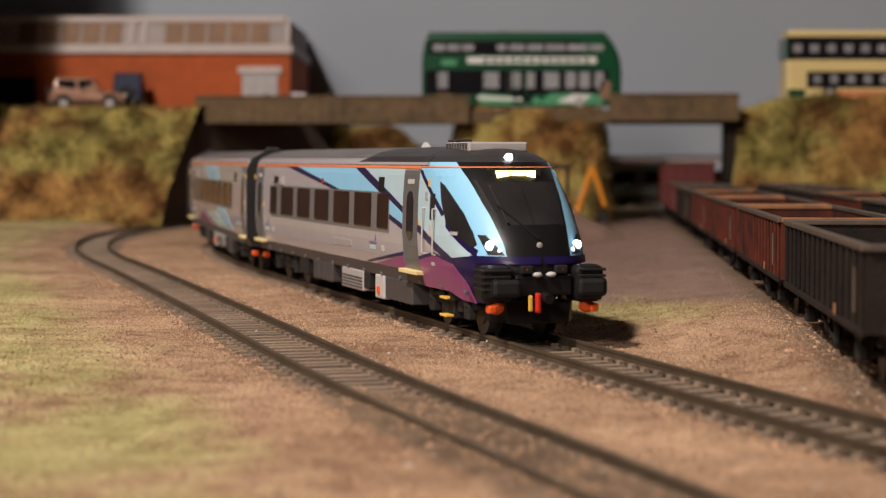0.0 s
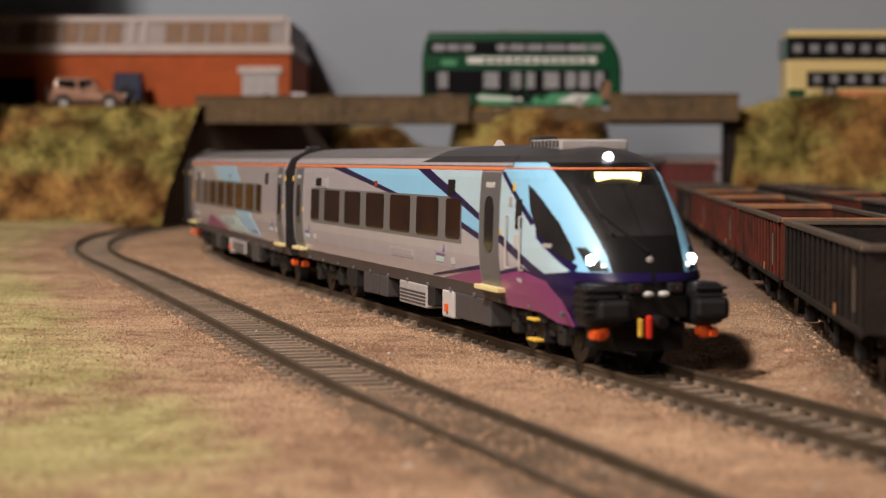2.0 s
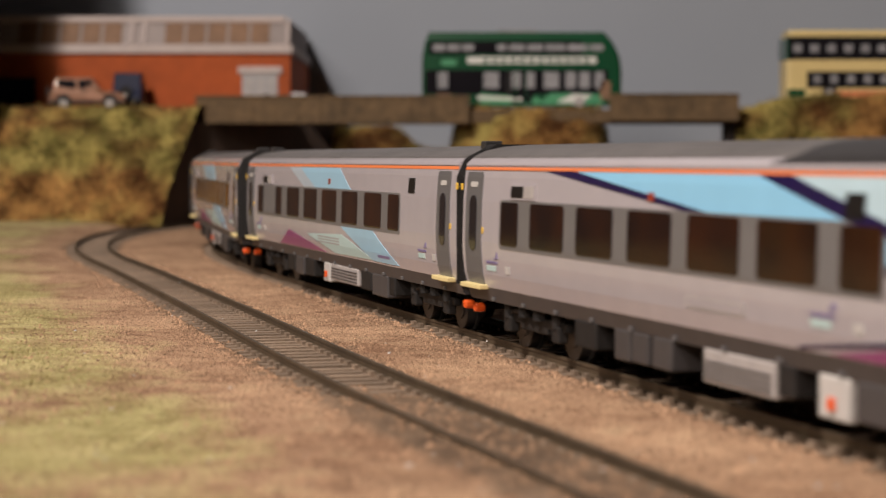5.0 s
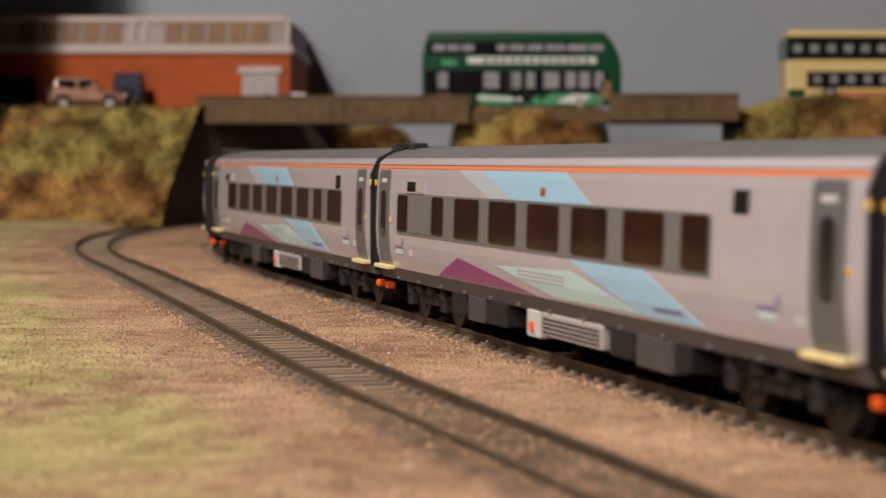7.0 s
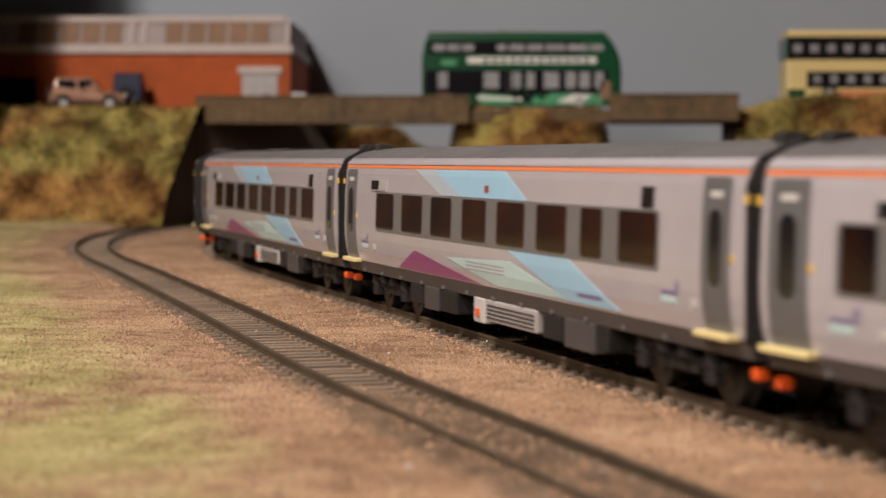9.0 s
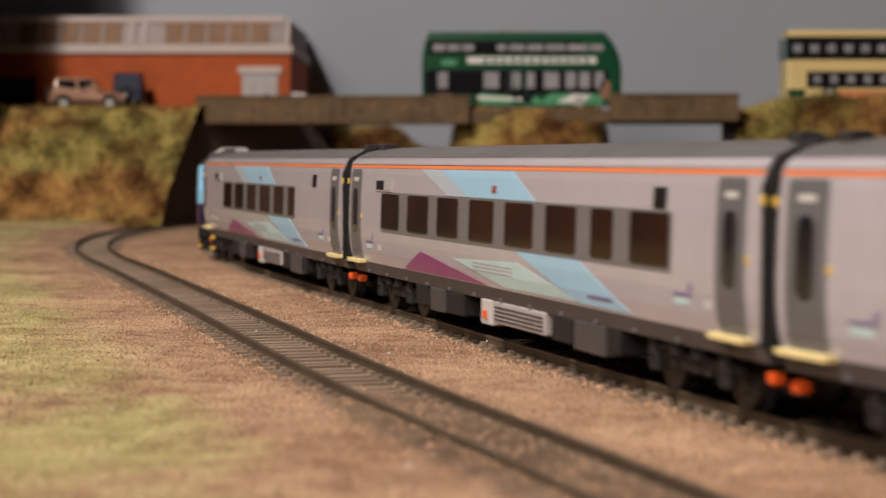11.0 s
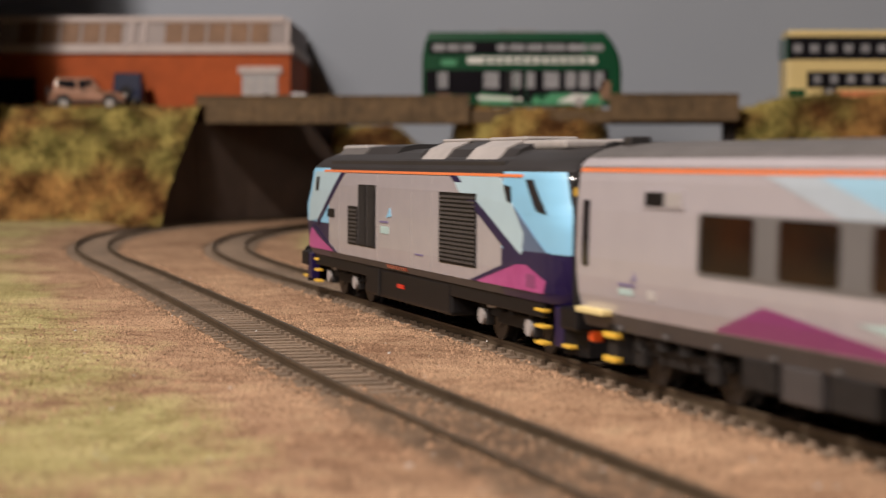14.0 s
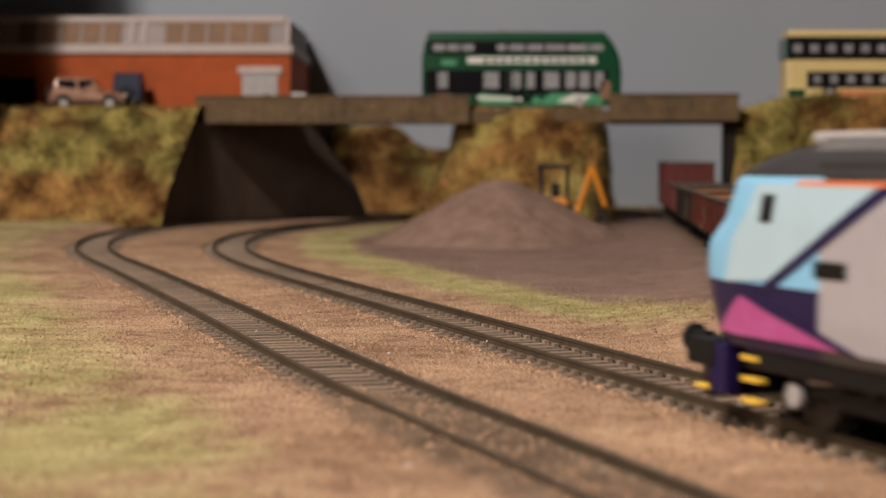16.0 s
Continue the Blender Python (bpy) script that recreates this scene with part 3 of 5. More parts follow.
def underframe(t, boxes, wires=True):
    """Equipment under the floor: (start, end, bottom, kind)."""
    for a, b, z, kind in boxes:
        for s in (-1, 1):
            y0, y1 = sorted((s * 5.0, s * 16.2))
            ob = part("equipment_box", block(a, b, y0, y1, z, 11.2, bevel=0.5), M[kind], t,
                      "pale grey equipment box" if kind in ("box_grey", "white") else "")
            if kind == "box_grey":
                for k in range(4):
                    zz = z + 0.9 + k * 1.0
                    c0, c1 = sorted((s * 16.15, s * 16.4))
                    part("louvre", block(a + 1, b - 1, c0, c1, zz, zz + 0.45), M["skirt"], ob)
            if kind == "white":
                c0, c1 = sorted((s * 16.15, s * 16.9))
                part("lamp_box", block((a + b) / 2 - 1.0, (a + b) / 2 + 0.8, c0, c1, z + 1.6, z + 3.8, bevel=0.2), M["signal"], ob)
    part("centre_sill", block(-108, 108, -5, 5, 8.0, 11.2), M["frame"], t)
    n = 13
    for i in range(n):
        u = -126 + i * 21.0
        for s in (-1, 1):
            y0, y1 = sorted((s * 15.4, s * 16.6))
            part("jacking_point", block(u, u + 1.6, y0, y1, 11.2, 12.2, bevel=0.2), M["door"], t)


def gangway(t, x, sgn):
    """Black corridor bellows on a coach end, with its folds, and the coupling below."""
    bm = bmesh.new()
    for i in range(4):
        a, b = sorted((x + sgn * i * 0.85, x + sgn * (i * 0.85 + 0.7)))
        g = 18.0 if i % 2 == 0 else 17.2
        ring = [(-g, 14), (-g, 42), (-g + 2.2, 46.6), (-9, 50.4), (9, 50.4), (g - 2.2, 46.6), (g, 42), (g, 14)]
        loft([[(xx, y, z) for y, z in ring] for xx in (a, b)], bm, close=True, caps=True)
    part("gangway_bellows", bm, M["rubber"], t, "black ribbed gangway bellows")
    for s in (-1, 1):
        y0, y1 = sorted((s * 12.6, s * 15.6))
        part("end_hose_box", block(*sorted((x - sgn * 2.6, x - sgn * 0.2)), y0, y1, 7.2, 9.6, bevel=0.7), M["signal"], t, "bright orange cable box")
        y0, y1 = sorted((s * 17.6, s * 18.3))
        part("warning_mark", block(*sorted((x, x + sgn * 1.2)), y0, y1, 38.6, 40.4, bevel=0.2), M["yellow"], t)
    part("coupler", block(*sorted((x - sgn * 6, x + sgn * 1.5)), -2.4, 2.4, 6.0, 10.4, bevel=0.4), M["black"], t)


def livery_trailer(t, d=0.0):
    panel("paint_panel", [(-83 + d, 14.9), (-7 + d, 14.9), (-63 + d, 20.8)], "purple", t, off=0.11, label="magenta paint triangle")
    panel("paint_panel", [(-33 + d, 20.4), (18 + d, 22.0), (56 + d, 15.4), (6 + d, 15.2)], "mint", t, off=0.11, label="mint paint panel")
    panel("paint_panel", [(17 + d, 24.6), (58 + d, 24.6), (85 + d, 15.2), (56 + d, 15.2)], "pale_blue", t, off=0.12, label="sky blue paint panel")
    panel("paint_panel", [(-46 + d, 43.7), (13 + d, 43.7), (30 + d, 36.8), (-20 + d, 36.8)], "pale_blue", t, off=0.12, label="sky blue paint panel")
    panel("paint_panel", [(-64 + d, 43.7), (-46 + d, 43.7), (-20 + d, 36.8), (-38 + d, 36.8)], "fade_blue", t, off=0.12, label="blue paint fading into silver")
    for k in range(3):
        panel("lettering", round_rect(-16 + d, 14 + d, 18.2 + k * 0.9, 18.6 + k * 0.9, 0.1), "silver", t, off=0.16)
    panel("lettering", round_rect(62 + d, 76 + d, 16.6, 17.5, 0.2), "logo", t, off=0.16)


BOXES = [(-74, -62, 5.4, "frame"), (-60, -47, 4.6, "skirt"), (-44, -30, 5.0, "frame"), (-15, -6.5, 4.6, "white"), (-5, 32, 5.6, "box_grey"),
         (36, 48, 5.2, "frame"), (50, 68, 4.4, "skirt"), (70, 76, 5.6, "frame")]


def coach(name, label, spans, blank=None, first_door=True):
    t = thing(name, label, "train coach", group="coaches of the train")
    shell(t, -143.5, 143.5)
    window_row(t, spans)
    if blank:
        panel("blank_panel", round_rect(blank[0], blank[1], 25.7, 36.2, 0.6), "band", t, off=0.22, label="plain grey blanked window")
    if first_door:
        doorway(t, -141, -129)
    else:
        panel("door_window", round_rect(-140.4, -137, 24, 38, 0.8), "glass", t, off=0.2, label="narrow dark door window")
        for s in (-1, 1):
            y0, y1 = sorted((s * 16.6, s * 19.2))
            part("step", block(-142, -128, y0, y1, 14.0, 15.2, bevel=0.2), M["cream_step"], t)
    doorway(t, 126, 137.5)
    livery_trailer(t)
    stripe(t, -143, 143)
    small_fittings(t, (-111, -93.5), (97.5, 103.5), 0.5, (-118, 112), None)
    underframe(t, BOXES)
    for xx in (-105, 105):
        bogie(t, xx)
        for w in (-16, 16):
            wheelset(t, xx + w)
    gangway(t, 143.5, 1)
    gangway(t, -143.5, -1)
    for xx in (-96, -48, 0, 48, 96):
        part("roof_joint", band_loft(xx - 0.4, xx + 0.4, 46.9, 50.3, lambda x, z: coach_side(x, z) + 0.12), M["band"], t)
    for xx in (-138, 138):
        part("roof_lug", block(xx - 2, xx + 2, -9, -4, 49.0, 51.4, bevel=0.4), M["roof_dark"], t)
    return t


WIN_SECOND = ((-119.8, -109.7), (-86, -75.5), (-65.5, -45.3), (-37.3, -17.3), (-9.4, 11.3), (18.9, 39.3), (48, 68.1), (76.1, 87.9))
WIN_THIRD = ((-104, -85), (-75.9, -55.4), (-46.8, -28.3), (-18.6, 0.6), (9.2, 29.1), (37.5, 56.5), (65.2, 77.3), (86.4, 105.5))
WIN_LAST = ((-86.4, -66.2), (-57.6, -38), (-28.4, -9.6), (-0.4, 20.1), (28.8, 47), (56.1, 67.2))
coach_second = coach("train_coach", "silver coach with blue, mint and magenta panels and a blanked window", WIN_SECOND, (-108, -88))
coach_third = coach("train_coach", "silver coach with eight dark windows and blue paint panels", WIN_THIRD)
coach_fourth = coach("train_coach", "silver coach with eight dark windows and mint paint panel", WIN_THIRD)
coach_last = coach("train_coach", "silver end coach with six windows, coupled to the locomotive", WIN_LAST, first_door=False)
for s in (-1, 1):
    a, b = sorted((s * 11.5, s * 16.5))
    st = part("end_steps", block(-131, -126, a, b, 4.0, 12.0, bevel=0.3), M["frame"], coach_last, "grey end steps with yellow treads")
    for zz in (4.4, 9.4):
        part("tread", block(-131.6, -125.6, *sorted((s * 15.6, s * 17.4)), zz, zz + 1.2, bevel=0.2), M["yellow"], st)


# driving coach: a long raked nose lofted from plan outlines, height by height
NOSE_Z = (11, 13, 15, 17.5, 20, 22, 24, 26, 28, 30, 32, 34, 36, 38, 40, 42, 43.5, 44.6, 45.8, 46.8, 47.8, 48.8, 49.7, 50.3)
NOSE_X = (136.5, 138.5, 140.5, 141.6, 141.2, 140.3, 139.2, 137.8, 136.2, 134.4, 132.5, 130.4, 128.2, 126.0, 123.6, 121.2, 119.4, 118.0, 116.2, 114.6, 112.6,
          109.6, 105.0, 99)
NOSE_0 = 90.0


def nose_front(z):
    return float(np.interp(z, NOSE_Z, NOSE_X))


def nose_bow(z):
    """How blunt the nose is in plan: square below, rounder towards the roof."""
    return float(np.interp(z, (20, 30, 40, 47, 50), (5.4, 4.6, 3.6, 2.5, 2.1)))


def nose_side(x, z):
    w = float(np.interp(z, PZ, PY))
    if x <= NOSE_0:
        return w
    t = min(1.0, (x - NOSE_0) / (nose_front(z) - NOSE_0))
    return w * (1 - t ** nose_bow(z)) ** (1 / 2.15)


def nose_point(phi, z, sgn):
    """Plan outline at height z: phi runs from the middle of the front (0) to the flank (1)."""
    w, xf = float(np.interp(z, PZ, PY)), nose_front(z)
    a = phi * math.pi / 2
    t = abs(math.cos(a)) ** (2 / nose_bow(z))
    return (NOSE_0 + (xf - NOSE_0) * t, sgn * w * abs(math.sin(a)) ** (2 / 2.15), z)


def nose_piece(t, name, mat, z0, z1, phi0, phi1, label="", off=0.0, both=True, nz_=14, nphi=18):
    obs = []
    for s in (-1, 1):
        rings = []
        for j in range(nz_ + 1):
            f = j / nz_
            z = lerp(z0(0) if callable(z0) else z0, z1(0) if callable(z1) else z1, f)
            p0 = phi0(z) if callable(phi0) else phi0
            p1 = phi1(z) if callable(phi1) else phi1
            rings.append([Vector(nose_point(lerp(p0, p1, i / nphi), z, s)) * 1.0 + Vector((off, s * off, 0)) for i in range(nphi + 1)])
        obs.append(rings)
    for rings in obs:
        part(name, loft(rings), M[mat], t, label, smooth=True)


def driving_coach():
    t = thing("driving_coach", "silver driving coach with raked black windscreen, blue pillars and lit headlamps", "train coach", group="coaches of the train")
    shell(t, -143.5, NOSE_0)
    # nose skins: mask edge follows the pillar; pillar and flank above, navy below, black valance in the middle
    edge = lambda z: float(np.interp(z, (21.5, 25, 28, 32, 36, 40, 43.5, 45.9), (0.30, 0.31, 0.335, 0.37, 0.415, 0.455, 0.51, 0.56)))
    nose_piece(t, "nose_roof", "roof_dark", 45.8, 50.25, 0.0, 1.0, "black domed cab roof", nphi=26)
    nose_piece(t, "windscreen", "mask", 21.5, 45.8, 0.0, edge, "glossy black windscreen mask", nphi=20)
    nose_piece(t, "windscreen_glass", "screen", 29.5, 40.6, 0.0, lambda z: edge(z) - 0.07, "dark windscreen glass", off=0.1, nphi=16)
    nose_piece(t, "screen_edge", "rubber", 29.0, 41.2, lambda z: edge(z) - 0.075, lambda z: edge(z) - 0.05, off=0.18, nphi=3)
    nose_piece(t, "pillar", "blue", 21.5, 45.8, edge, 1.0, "sky blue cab pillar and flank", nphi=26)
    nose_piece(t, "nose_band", "navy", 9.0, 21.5, 0.30, 0.80, "dark navy lower nose", nphi=22)
    nose_piece(t, "nose_skirt", "navy", 11.0, 21.5, 0.80, 1.0, nphi=8)
    nose_piece(t, "valance", "black", 11.0, 21.5, 0.0, 0.30, "black front valance", nphi=12)
    nose_piece(t, "nose_lip", "navy", 19.6, 21.6, 0.0, 0.62, "navy lip under the windscreen", off=0.45, nz_=4)
    nose_piece(t, "stripe", "orange", 44.3, 44.6, 0.0, 1.0, "thin orange stripe round the cab", off=0.12, nz_=2, nphi=26)
    nose_piece(t, "lamp_panel", "black", 22.0, 26.9, lambda z: 0.315 + 0.028 * (z - 22), lambda z: 0.475 + 0.012 * (z - 22), "black teardrop lamp panel", off=0.16)
    # painted flank
    pn = lambda nm, poly, mat, off, label="", cx=(): panel(nm, poly, mat, t, nose_side, off, label, cx)
    cx = tuple(range(92, 138, 3))
    pn("paint_panel", [(-89, 44.0), (-70, 44.0), (-3, 36.7), (-13, 36.7)], "navy", 0.11, "navy paint stripe")
    pn("paint_panel", [(-70, 44.0), (15, 44.0), (46, 36.7), (-3, 36.7)], "blue", 0.11, "sky blue paint panel")
    pn("paint_panel", [(15, 44.0), (27, 44.0), (58.8, 36.7), (58.8, 34.8), (47, 36.7)], "navy", 0.12, "navy paint stripe")
    pn("paint_panel", [(27, 44.0), (73, 44.0), (73, 33.0), (58.8, 36.7)], "ice", 0.11, "ice blue paint panel")
    pn("paint_panel", [(58.9, 36.7), (73, 33.0), (73, 31.2), (58.9, 34.6)], "navy", 0.12)
    pn("paint_panel", [(58.9, 34.4), (73, 31.0), (73, 28.0), (58.9, 30.4)], "blue", 0.12)
    pn("paint_panel", [(58.9, 30.3), (73, 27.9), (73, 26.4), (58.9, 28.9)], "navy", 0.12)
    pn("paint_panel", [(89.3, 43.6), (91, 43.6), (112, 32.0), (114.5, 29.8), (123, 25.6), (130.6, 22.6), (129, 21.3), (119, 20.4), (89.3, 28.6)], "ice", 0.13, "ice blue cab side", cx)
    pn("paint_panel", [(91.5, 43.7), (110.5, 43.7), (112.5, 42.0), (113, 31.6)], "blue", 0.16, "", cx)
    pn("paint_panel", [(88.8, 43.5), (91.8, 43.5), (113.4, 31.8), (111.0, 31.2)], "navy", 0.18, "navy paint stripe", cx)
    pn("paint_panel", [(89.2, 28.7), (119, 20.6), (121, 18.9), (117, 18.8), (89.2, 26.4)], "navy", 0.18, "navy paint stripe", cx)
    pn("paint_panel", [(89.2, 26.4), (110.5, 20.6), (103.5, 20.4), (89.2, 18.2)], "silver", 0.16, "", cx)
    pn("paint_panel", [(114, 30.2), (114.6, 28.4), (131.4, 21.2), (131.8, 22.9)], "navy", 0.2, "", cx)
    pn("paint_panel", [(40, 14.8), (73, 14.8), (73, 18.8)], "purple", 0.12, "magenta paint triangle")
    pn("paint_panel", [(89.2, 18.4), (103.5, 20.4), (119.5, 18.8), (125.5, 14.5), (127.5, 8.8), (121, 9.4), (112, 11.0), (89.2, 10.9)], "purple", 0.2, "magenta lower cab side", cx)
    pn("paint_panel", [(30, 14.7), (73, 18.8), (73, 19.9), (30, 15.2)], "navy", 0.13)
    pn("paint_panel", [(89.2, 18.4), (89.2, 19.3), (103.5, 21.2), (110, 20.8), (104, 20.3)], "navy", 0.22, "", cx)
    pn("cab_window", [(107, 40.5), (109.5, 39.6), (114.5, 37.0), (122.5, 32.2), (128.5, 27.2), (130.8, 24.4), (129.8, 23.6), (123, 26.0), (114.5, 30.0), (110.5, 34.5)], "screen", 0.3,
       "black angled cab side window", cx)
    pn("cab_door_window", round_rect(101.2, 105.0, 30.0, 37.2, 0.5), "screen", 0.3)
    pn("cab_fitting", round_rect(96.5, 98.5, 35.2, 37.6, 0.3), "box_grey", 0.3)
    pn("cab_fitting", round_rect(98.5, 100, 39.0, 41.0, 0.2), "yellow", 0.3)
    pn("cab_notice", round_rect(100.6, 104.2, 25.4, 28.6, 0.3), "white", 0.24)
    pn("cab_notice", round_rect(118.5, 122.5, 26.4, 27.4, 0.2), "box_grey", 0.42)
    pn("cab_notice", round_rect(101.5, 104.5, 17.4, 18.4, 0.2), "white", 0.3)
    for u in (96.0, 105.8):
        for s in (-1, 1):
            y = s * (nose_side(u, 28) + 0.8)
            hr = part("handrail", rod((u, y, 20.5), (u, y, 33.0), 0.26, seg=8), M["white"], t, "thin pale grab rail")
            for zz in (20.5, 33.0):
                part("rail_end", rod((u, y, zz), (u, y - s * 1.4, zz), 0.26, seg=6), M["white"], hr)
    window_row(t, ((-114.6, -102.9), (-94.8, -73.9), (-66.5, -46.6), (-38.9, -18.2), (-10.9, 10.2), (17, 37.9), (45.1, 57.7)))
    doorway(t, -141, -129)
    doorway(t, 73.9, 89.1)
    panel("stripe", [(-143, 43.9), (90.2, 43.9), (90.2, 44.6), (-143, 44.6)], "orange", t, nose_side, 0.22, "thin orange cantrail stripe")
    panel("gutter", [(-143, 45.0), (96, 45.0), (96, 45.7), (-143, 45.7)], "silver", t, off=0.35)
    small_fittings(t, (-108.6, -91.6), (46, 52.2), -28, (-121, 40), (-12, 12))
    underframe(t, [(-72, -60, 5.2, "frame"), (-50, -42, 4.6, "skirt"), (-41, -33, 4.8, "skirt"), (-31, -22, 4.8, "skirt"), (-8, 20, 4.6, "box_grey"),
                   (21, 27, 5.6, "frame"), (35, 45, 3.8, "white"), (47, 76, 4.4, "skirt")])
    for xx in (-105, 105):
        bogie(t, xx)
        for w in (-16, 16):
            wheelset(t, xx + w)
    gangway(t, -143.5, -1)
    # front end: lamps, display, wiper, coupling pocket, buffers
    for s in (-1, 1):
        c = Vector(nose_point(0.435, 24.2, s))
        hd = part("headlamp", ball(c + Vector((-0.8, -s * 0.6, 0)), 1.9, sx=0.4, sy=1.0, sz=0.8, seg=16), M["black"], t, "black headlamp cluster", True)
        part("lens", ball(c + Vector((-0.1, s * 0.1, 0)), 1.25, seg=14), M["lamp"], hd, "bright white lit headlamp", True)
        part("lens", ball(Vector(nose_point(0.355, 23.0, s)) + Vector((-0.1, 0, 0)), 0.62, seg=10), M["lamp_dim"], hd, "", True)
        tl = part("marker_light", ball(Vector(nose_point(0.16, 18.4, s)) + Vector((1.6, 0, 0)), 0.85, sx=0.7, seg=12), M["tail"], t, "small red marker light", True)
        part("marker_bezel", block(141.0, 143.0, *sorted((s * 3.0, s * 6.4)), 17.2, 19.4, bevel=0.4), M["rubber"], tl)
        bu = part("buffer", rod((138, s * 11.6, 13.8), (146, s * 11.6, 13.8), 1.8, seg=16), M["black"], t, "black buffer")
        part("buffer_head", block(145.4, 147.2, *sorted((s * 7.4, s * 15.6)), 11.4, 16.4, bevel=1.3), M["rubber"], bu, "wide black buffer head")
        lb = part("cable_box", ball((140.5, s * 12.4, 8.6), 2.1, sx=0.9, sy=1.1, sz=0.85, seg=8), M["signal"], t, "bright orange cable connector")
        part("cable_plug", block(139.6, 142.8, *sorted((s * 12.8, s * 15.0)), 7.2, 9.4, bevel=0.5), M["signal"], lb)
        part("cable_cap", block(139.4, 141.4, *sorted((s * 13.2, s * 15.2)), 10.4, 11.6, bevel=0.3), M["yellow"], lb)
        sp = part("cab_steps", block(104, 110, *sorted((s * 11, s * 14)), 3.4, 11.0, bevel=0.3), M["frame"], t, "cab steps with yellow treads")
        for zz in (3.8, 8.6):
            part("tread", block(104, 110, *sorted((s * 14, s * 16.4)), zz, zz + 0.7, bevel=0.2), M["yellow"], sp, "yellow step tread")
        cf = part("corner_fairing", block(134, 143.2, *sorted((s * 8.2, s * 16.6)), 9.8, 19.4, bevel=1.8), M["black"], t, "black ribbed corner fairing")
        for zz in (13.0, 14.6, 16.2, 17.8):
            part("fairing_rib", block(135, 143.5, *sorted((s * 9.2, s * 16.7)), zz, zz + 0.7, bevel=0.2), M["rubber"], cf)
    c = Vector(nose_point(0.0, 47.0, 1))
    part("top_lamp", ball(c + Vector((0.2, 0, 0)), 1.15, seg=16), M["lamp"], t, "bright white top headlamp", True)
    bm = bmesh.new()
    for k in range(8):
        w0, w1 = -5.4 + k * 1.36, -5.4 + k * 1.36 + (1.2 if k % 3 != 2 else 0.8)
        x = nose_front(42.6)
        block(x - 0.8, x + 0.5, w0, w1, 41.4, 43.5, bm)
    ds = part("destination_display", block(nose_front(43.2) - 3, nose_front(43.2) - 0.1, -7.6, 7.6, 40.6, 43.9, bevel=0.3), M["screen"], t, "destination display box")
    part("display_text", bm, M["display"], ds, "glowing yellow display bars")
    a, b = Vector(nose_point(0.0, 26.0, 1)), Vector(nose_point(0.27, 34.5, -1))
    wp = part("wiper", rod(a + Vector((0.9, 0, 0)), b + Vector((1.2, -0.4, 0)), 0.28, seg=6), M["black"], t, "long black windscreen wiper")
    part("wiper_blade", rod(Vector(nose_point(0.30, 39.6, -1)) + Vector((0.9, 0, 0)), Vector(nose_point(0.23, 30.0, -1)) + Vector((0.9, 0, 0)), 0.3, seg=6), M["rubber"], wp)
    part("nose_badge", ball((nose_front(24.3) + 0.1, 0, 24.3), 0.9, sx=0.3, seg=10), M["box_grey"], t, "", True)
    cp = part("coupling_pocket", block(136, 142.4, -8.0, 8.0, 11.6, 16.9, bevel=0.8), M["black"], t, "black coupling pocket")
    part("hook", rod((140, 0, 11.5), (146.5, 0, 11.0), 1.3, seg=12), M["black"], cp)
    part("hose", block(142.2, 143.8, -2.6, -1.2, 7.2, 12.4, bevel=0.5), M["red"], t, "red brake hose")
    part("hose", block(142.2, 143.2, -4.4, -3.2, 7.6, 11.8, bevel=0.4), M["yellow"], t, "yellow brake hose")
    for s in (-1, 1):
        part("marker_plate", ball((142.4, s * 1.9, 17.0), 1.2, sy=1.2, sz=0.6, seg=10), M["white"], cp, "", True)
    part("plough", loft([[(131, -12, 4.6), (131, 12, 4.6), (131, 12, 9.6), (131, -12, 9.6)], [(139, -8, 4.2), (139, 8, 4.2), (138, 9, 9.8), (138, -9, 9.8)]], close=True, caps=True),
         M["black"], t, "black obstacle deflector")
    # roof
    part("aerial", loft([[(x + 36 + 0, y, 50.1) for x, y in ((-2, -1.2), (2, -1.2), (2, 1.2), (-2, 1.2))], [(x + 36, y, 51.8) for x, y in ((-0.7, -0.4), (0.4, -0.4), (0.4, 0.4), (-0.7, 0.4))]], close=True, caps=True),
         M["white"], t, "small white roof aerial")
    part("roof_pod", block(68, 74, -3, 3, 49.8, 52.4, bevel=0.6), M["roof_dark"], t, "black roof pod")
    rp = part("roof_unit", block(84, 106, -8.5, 8.5, 48.6, 51.3, bevel=0.5), M["box_grey"], t, "pale grey louvred roof unit")
    for k in range(8):
        part("louvre", block(85.5 + k * 2.5, 86.8 + k * 2.5, -8.8, -8.4, 49.4, 51.0), M["skirt"], rp)
    panel("dark_roof_edge", [(18, 45.8), (95, 45.8), (95, 47.3), (26, 47.3)], "roof_dark", t, coach_side, 0.12)
    part("roof_dark_panel", band_loft(26, NOSE_0 + 0.2, 46.0, 50.3, lambda x, z: coach_side(x, z) + (0.12 if z < 50.2 else 0)), M["roof_dark"], t, "black forward roof")
    return t


driving = driving_coach()


# locomotive: flat flanks, black roof, a blunt sloping cab at each end
LP = ((13.5, 16.6), (15.5, 17.4), (20.0, 17.6), (38.0, 17.5), (42.6, 17.1), (44.0, 16.6), (46.5, 14.0), (48.5, 10.5), (49.6, 5.0), (49.9, 0.0))
LZ, LY = [p[0] for p in LP], [p[1] for p in LP]
LOCO_MID = -2.5
LF_Z = (13.5, 18, 22, 26, 30, 31.8, 33.4, 36, 40, 42.6, 44, 46.5, 48.5, 49.9)
LF_X = (133, 135.5, 137.5, 139, 139, 138, 135.8, 131.5, 129, 127.5, 126, 121, 113.5, 104)
CAB_0 = 90.0


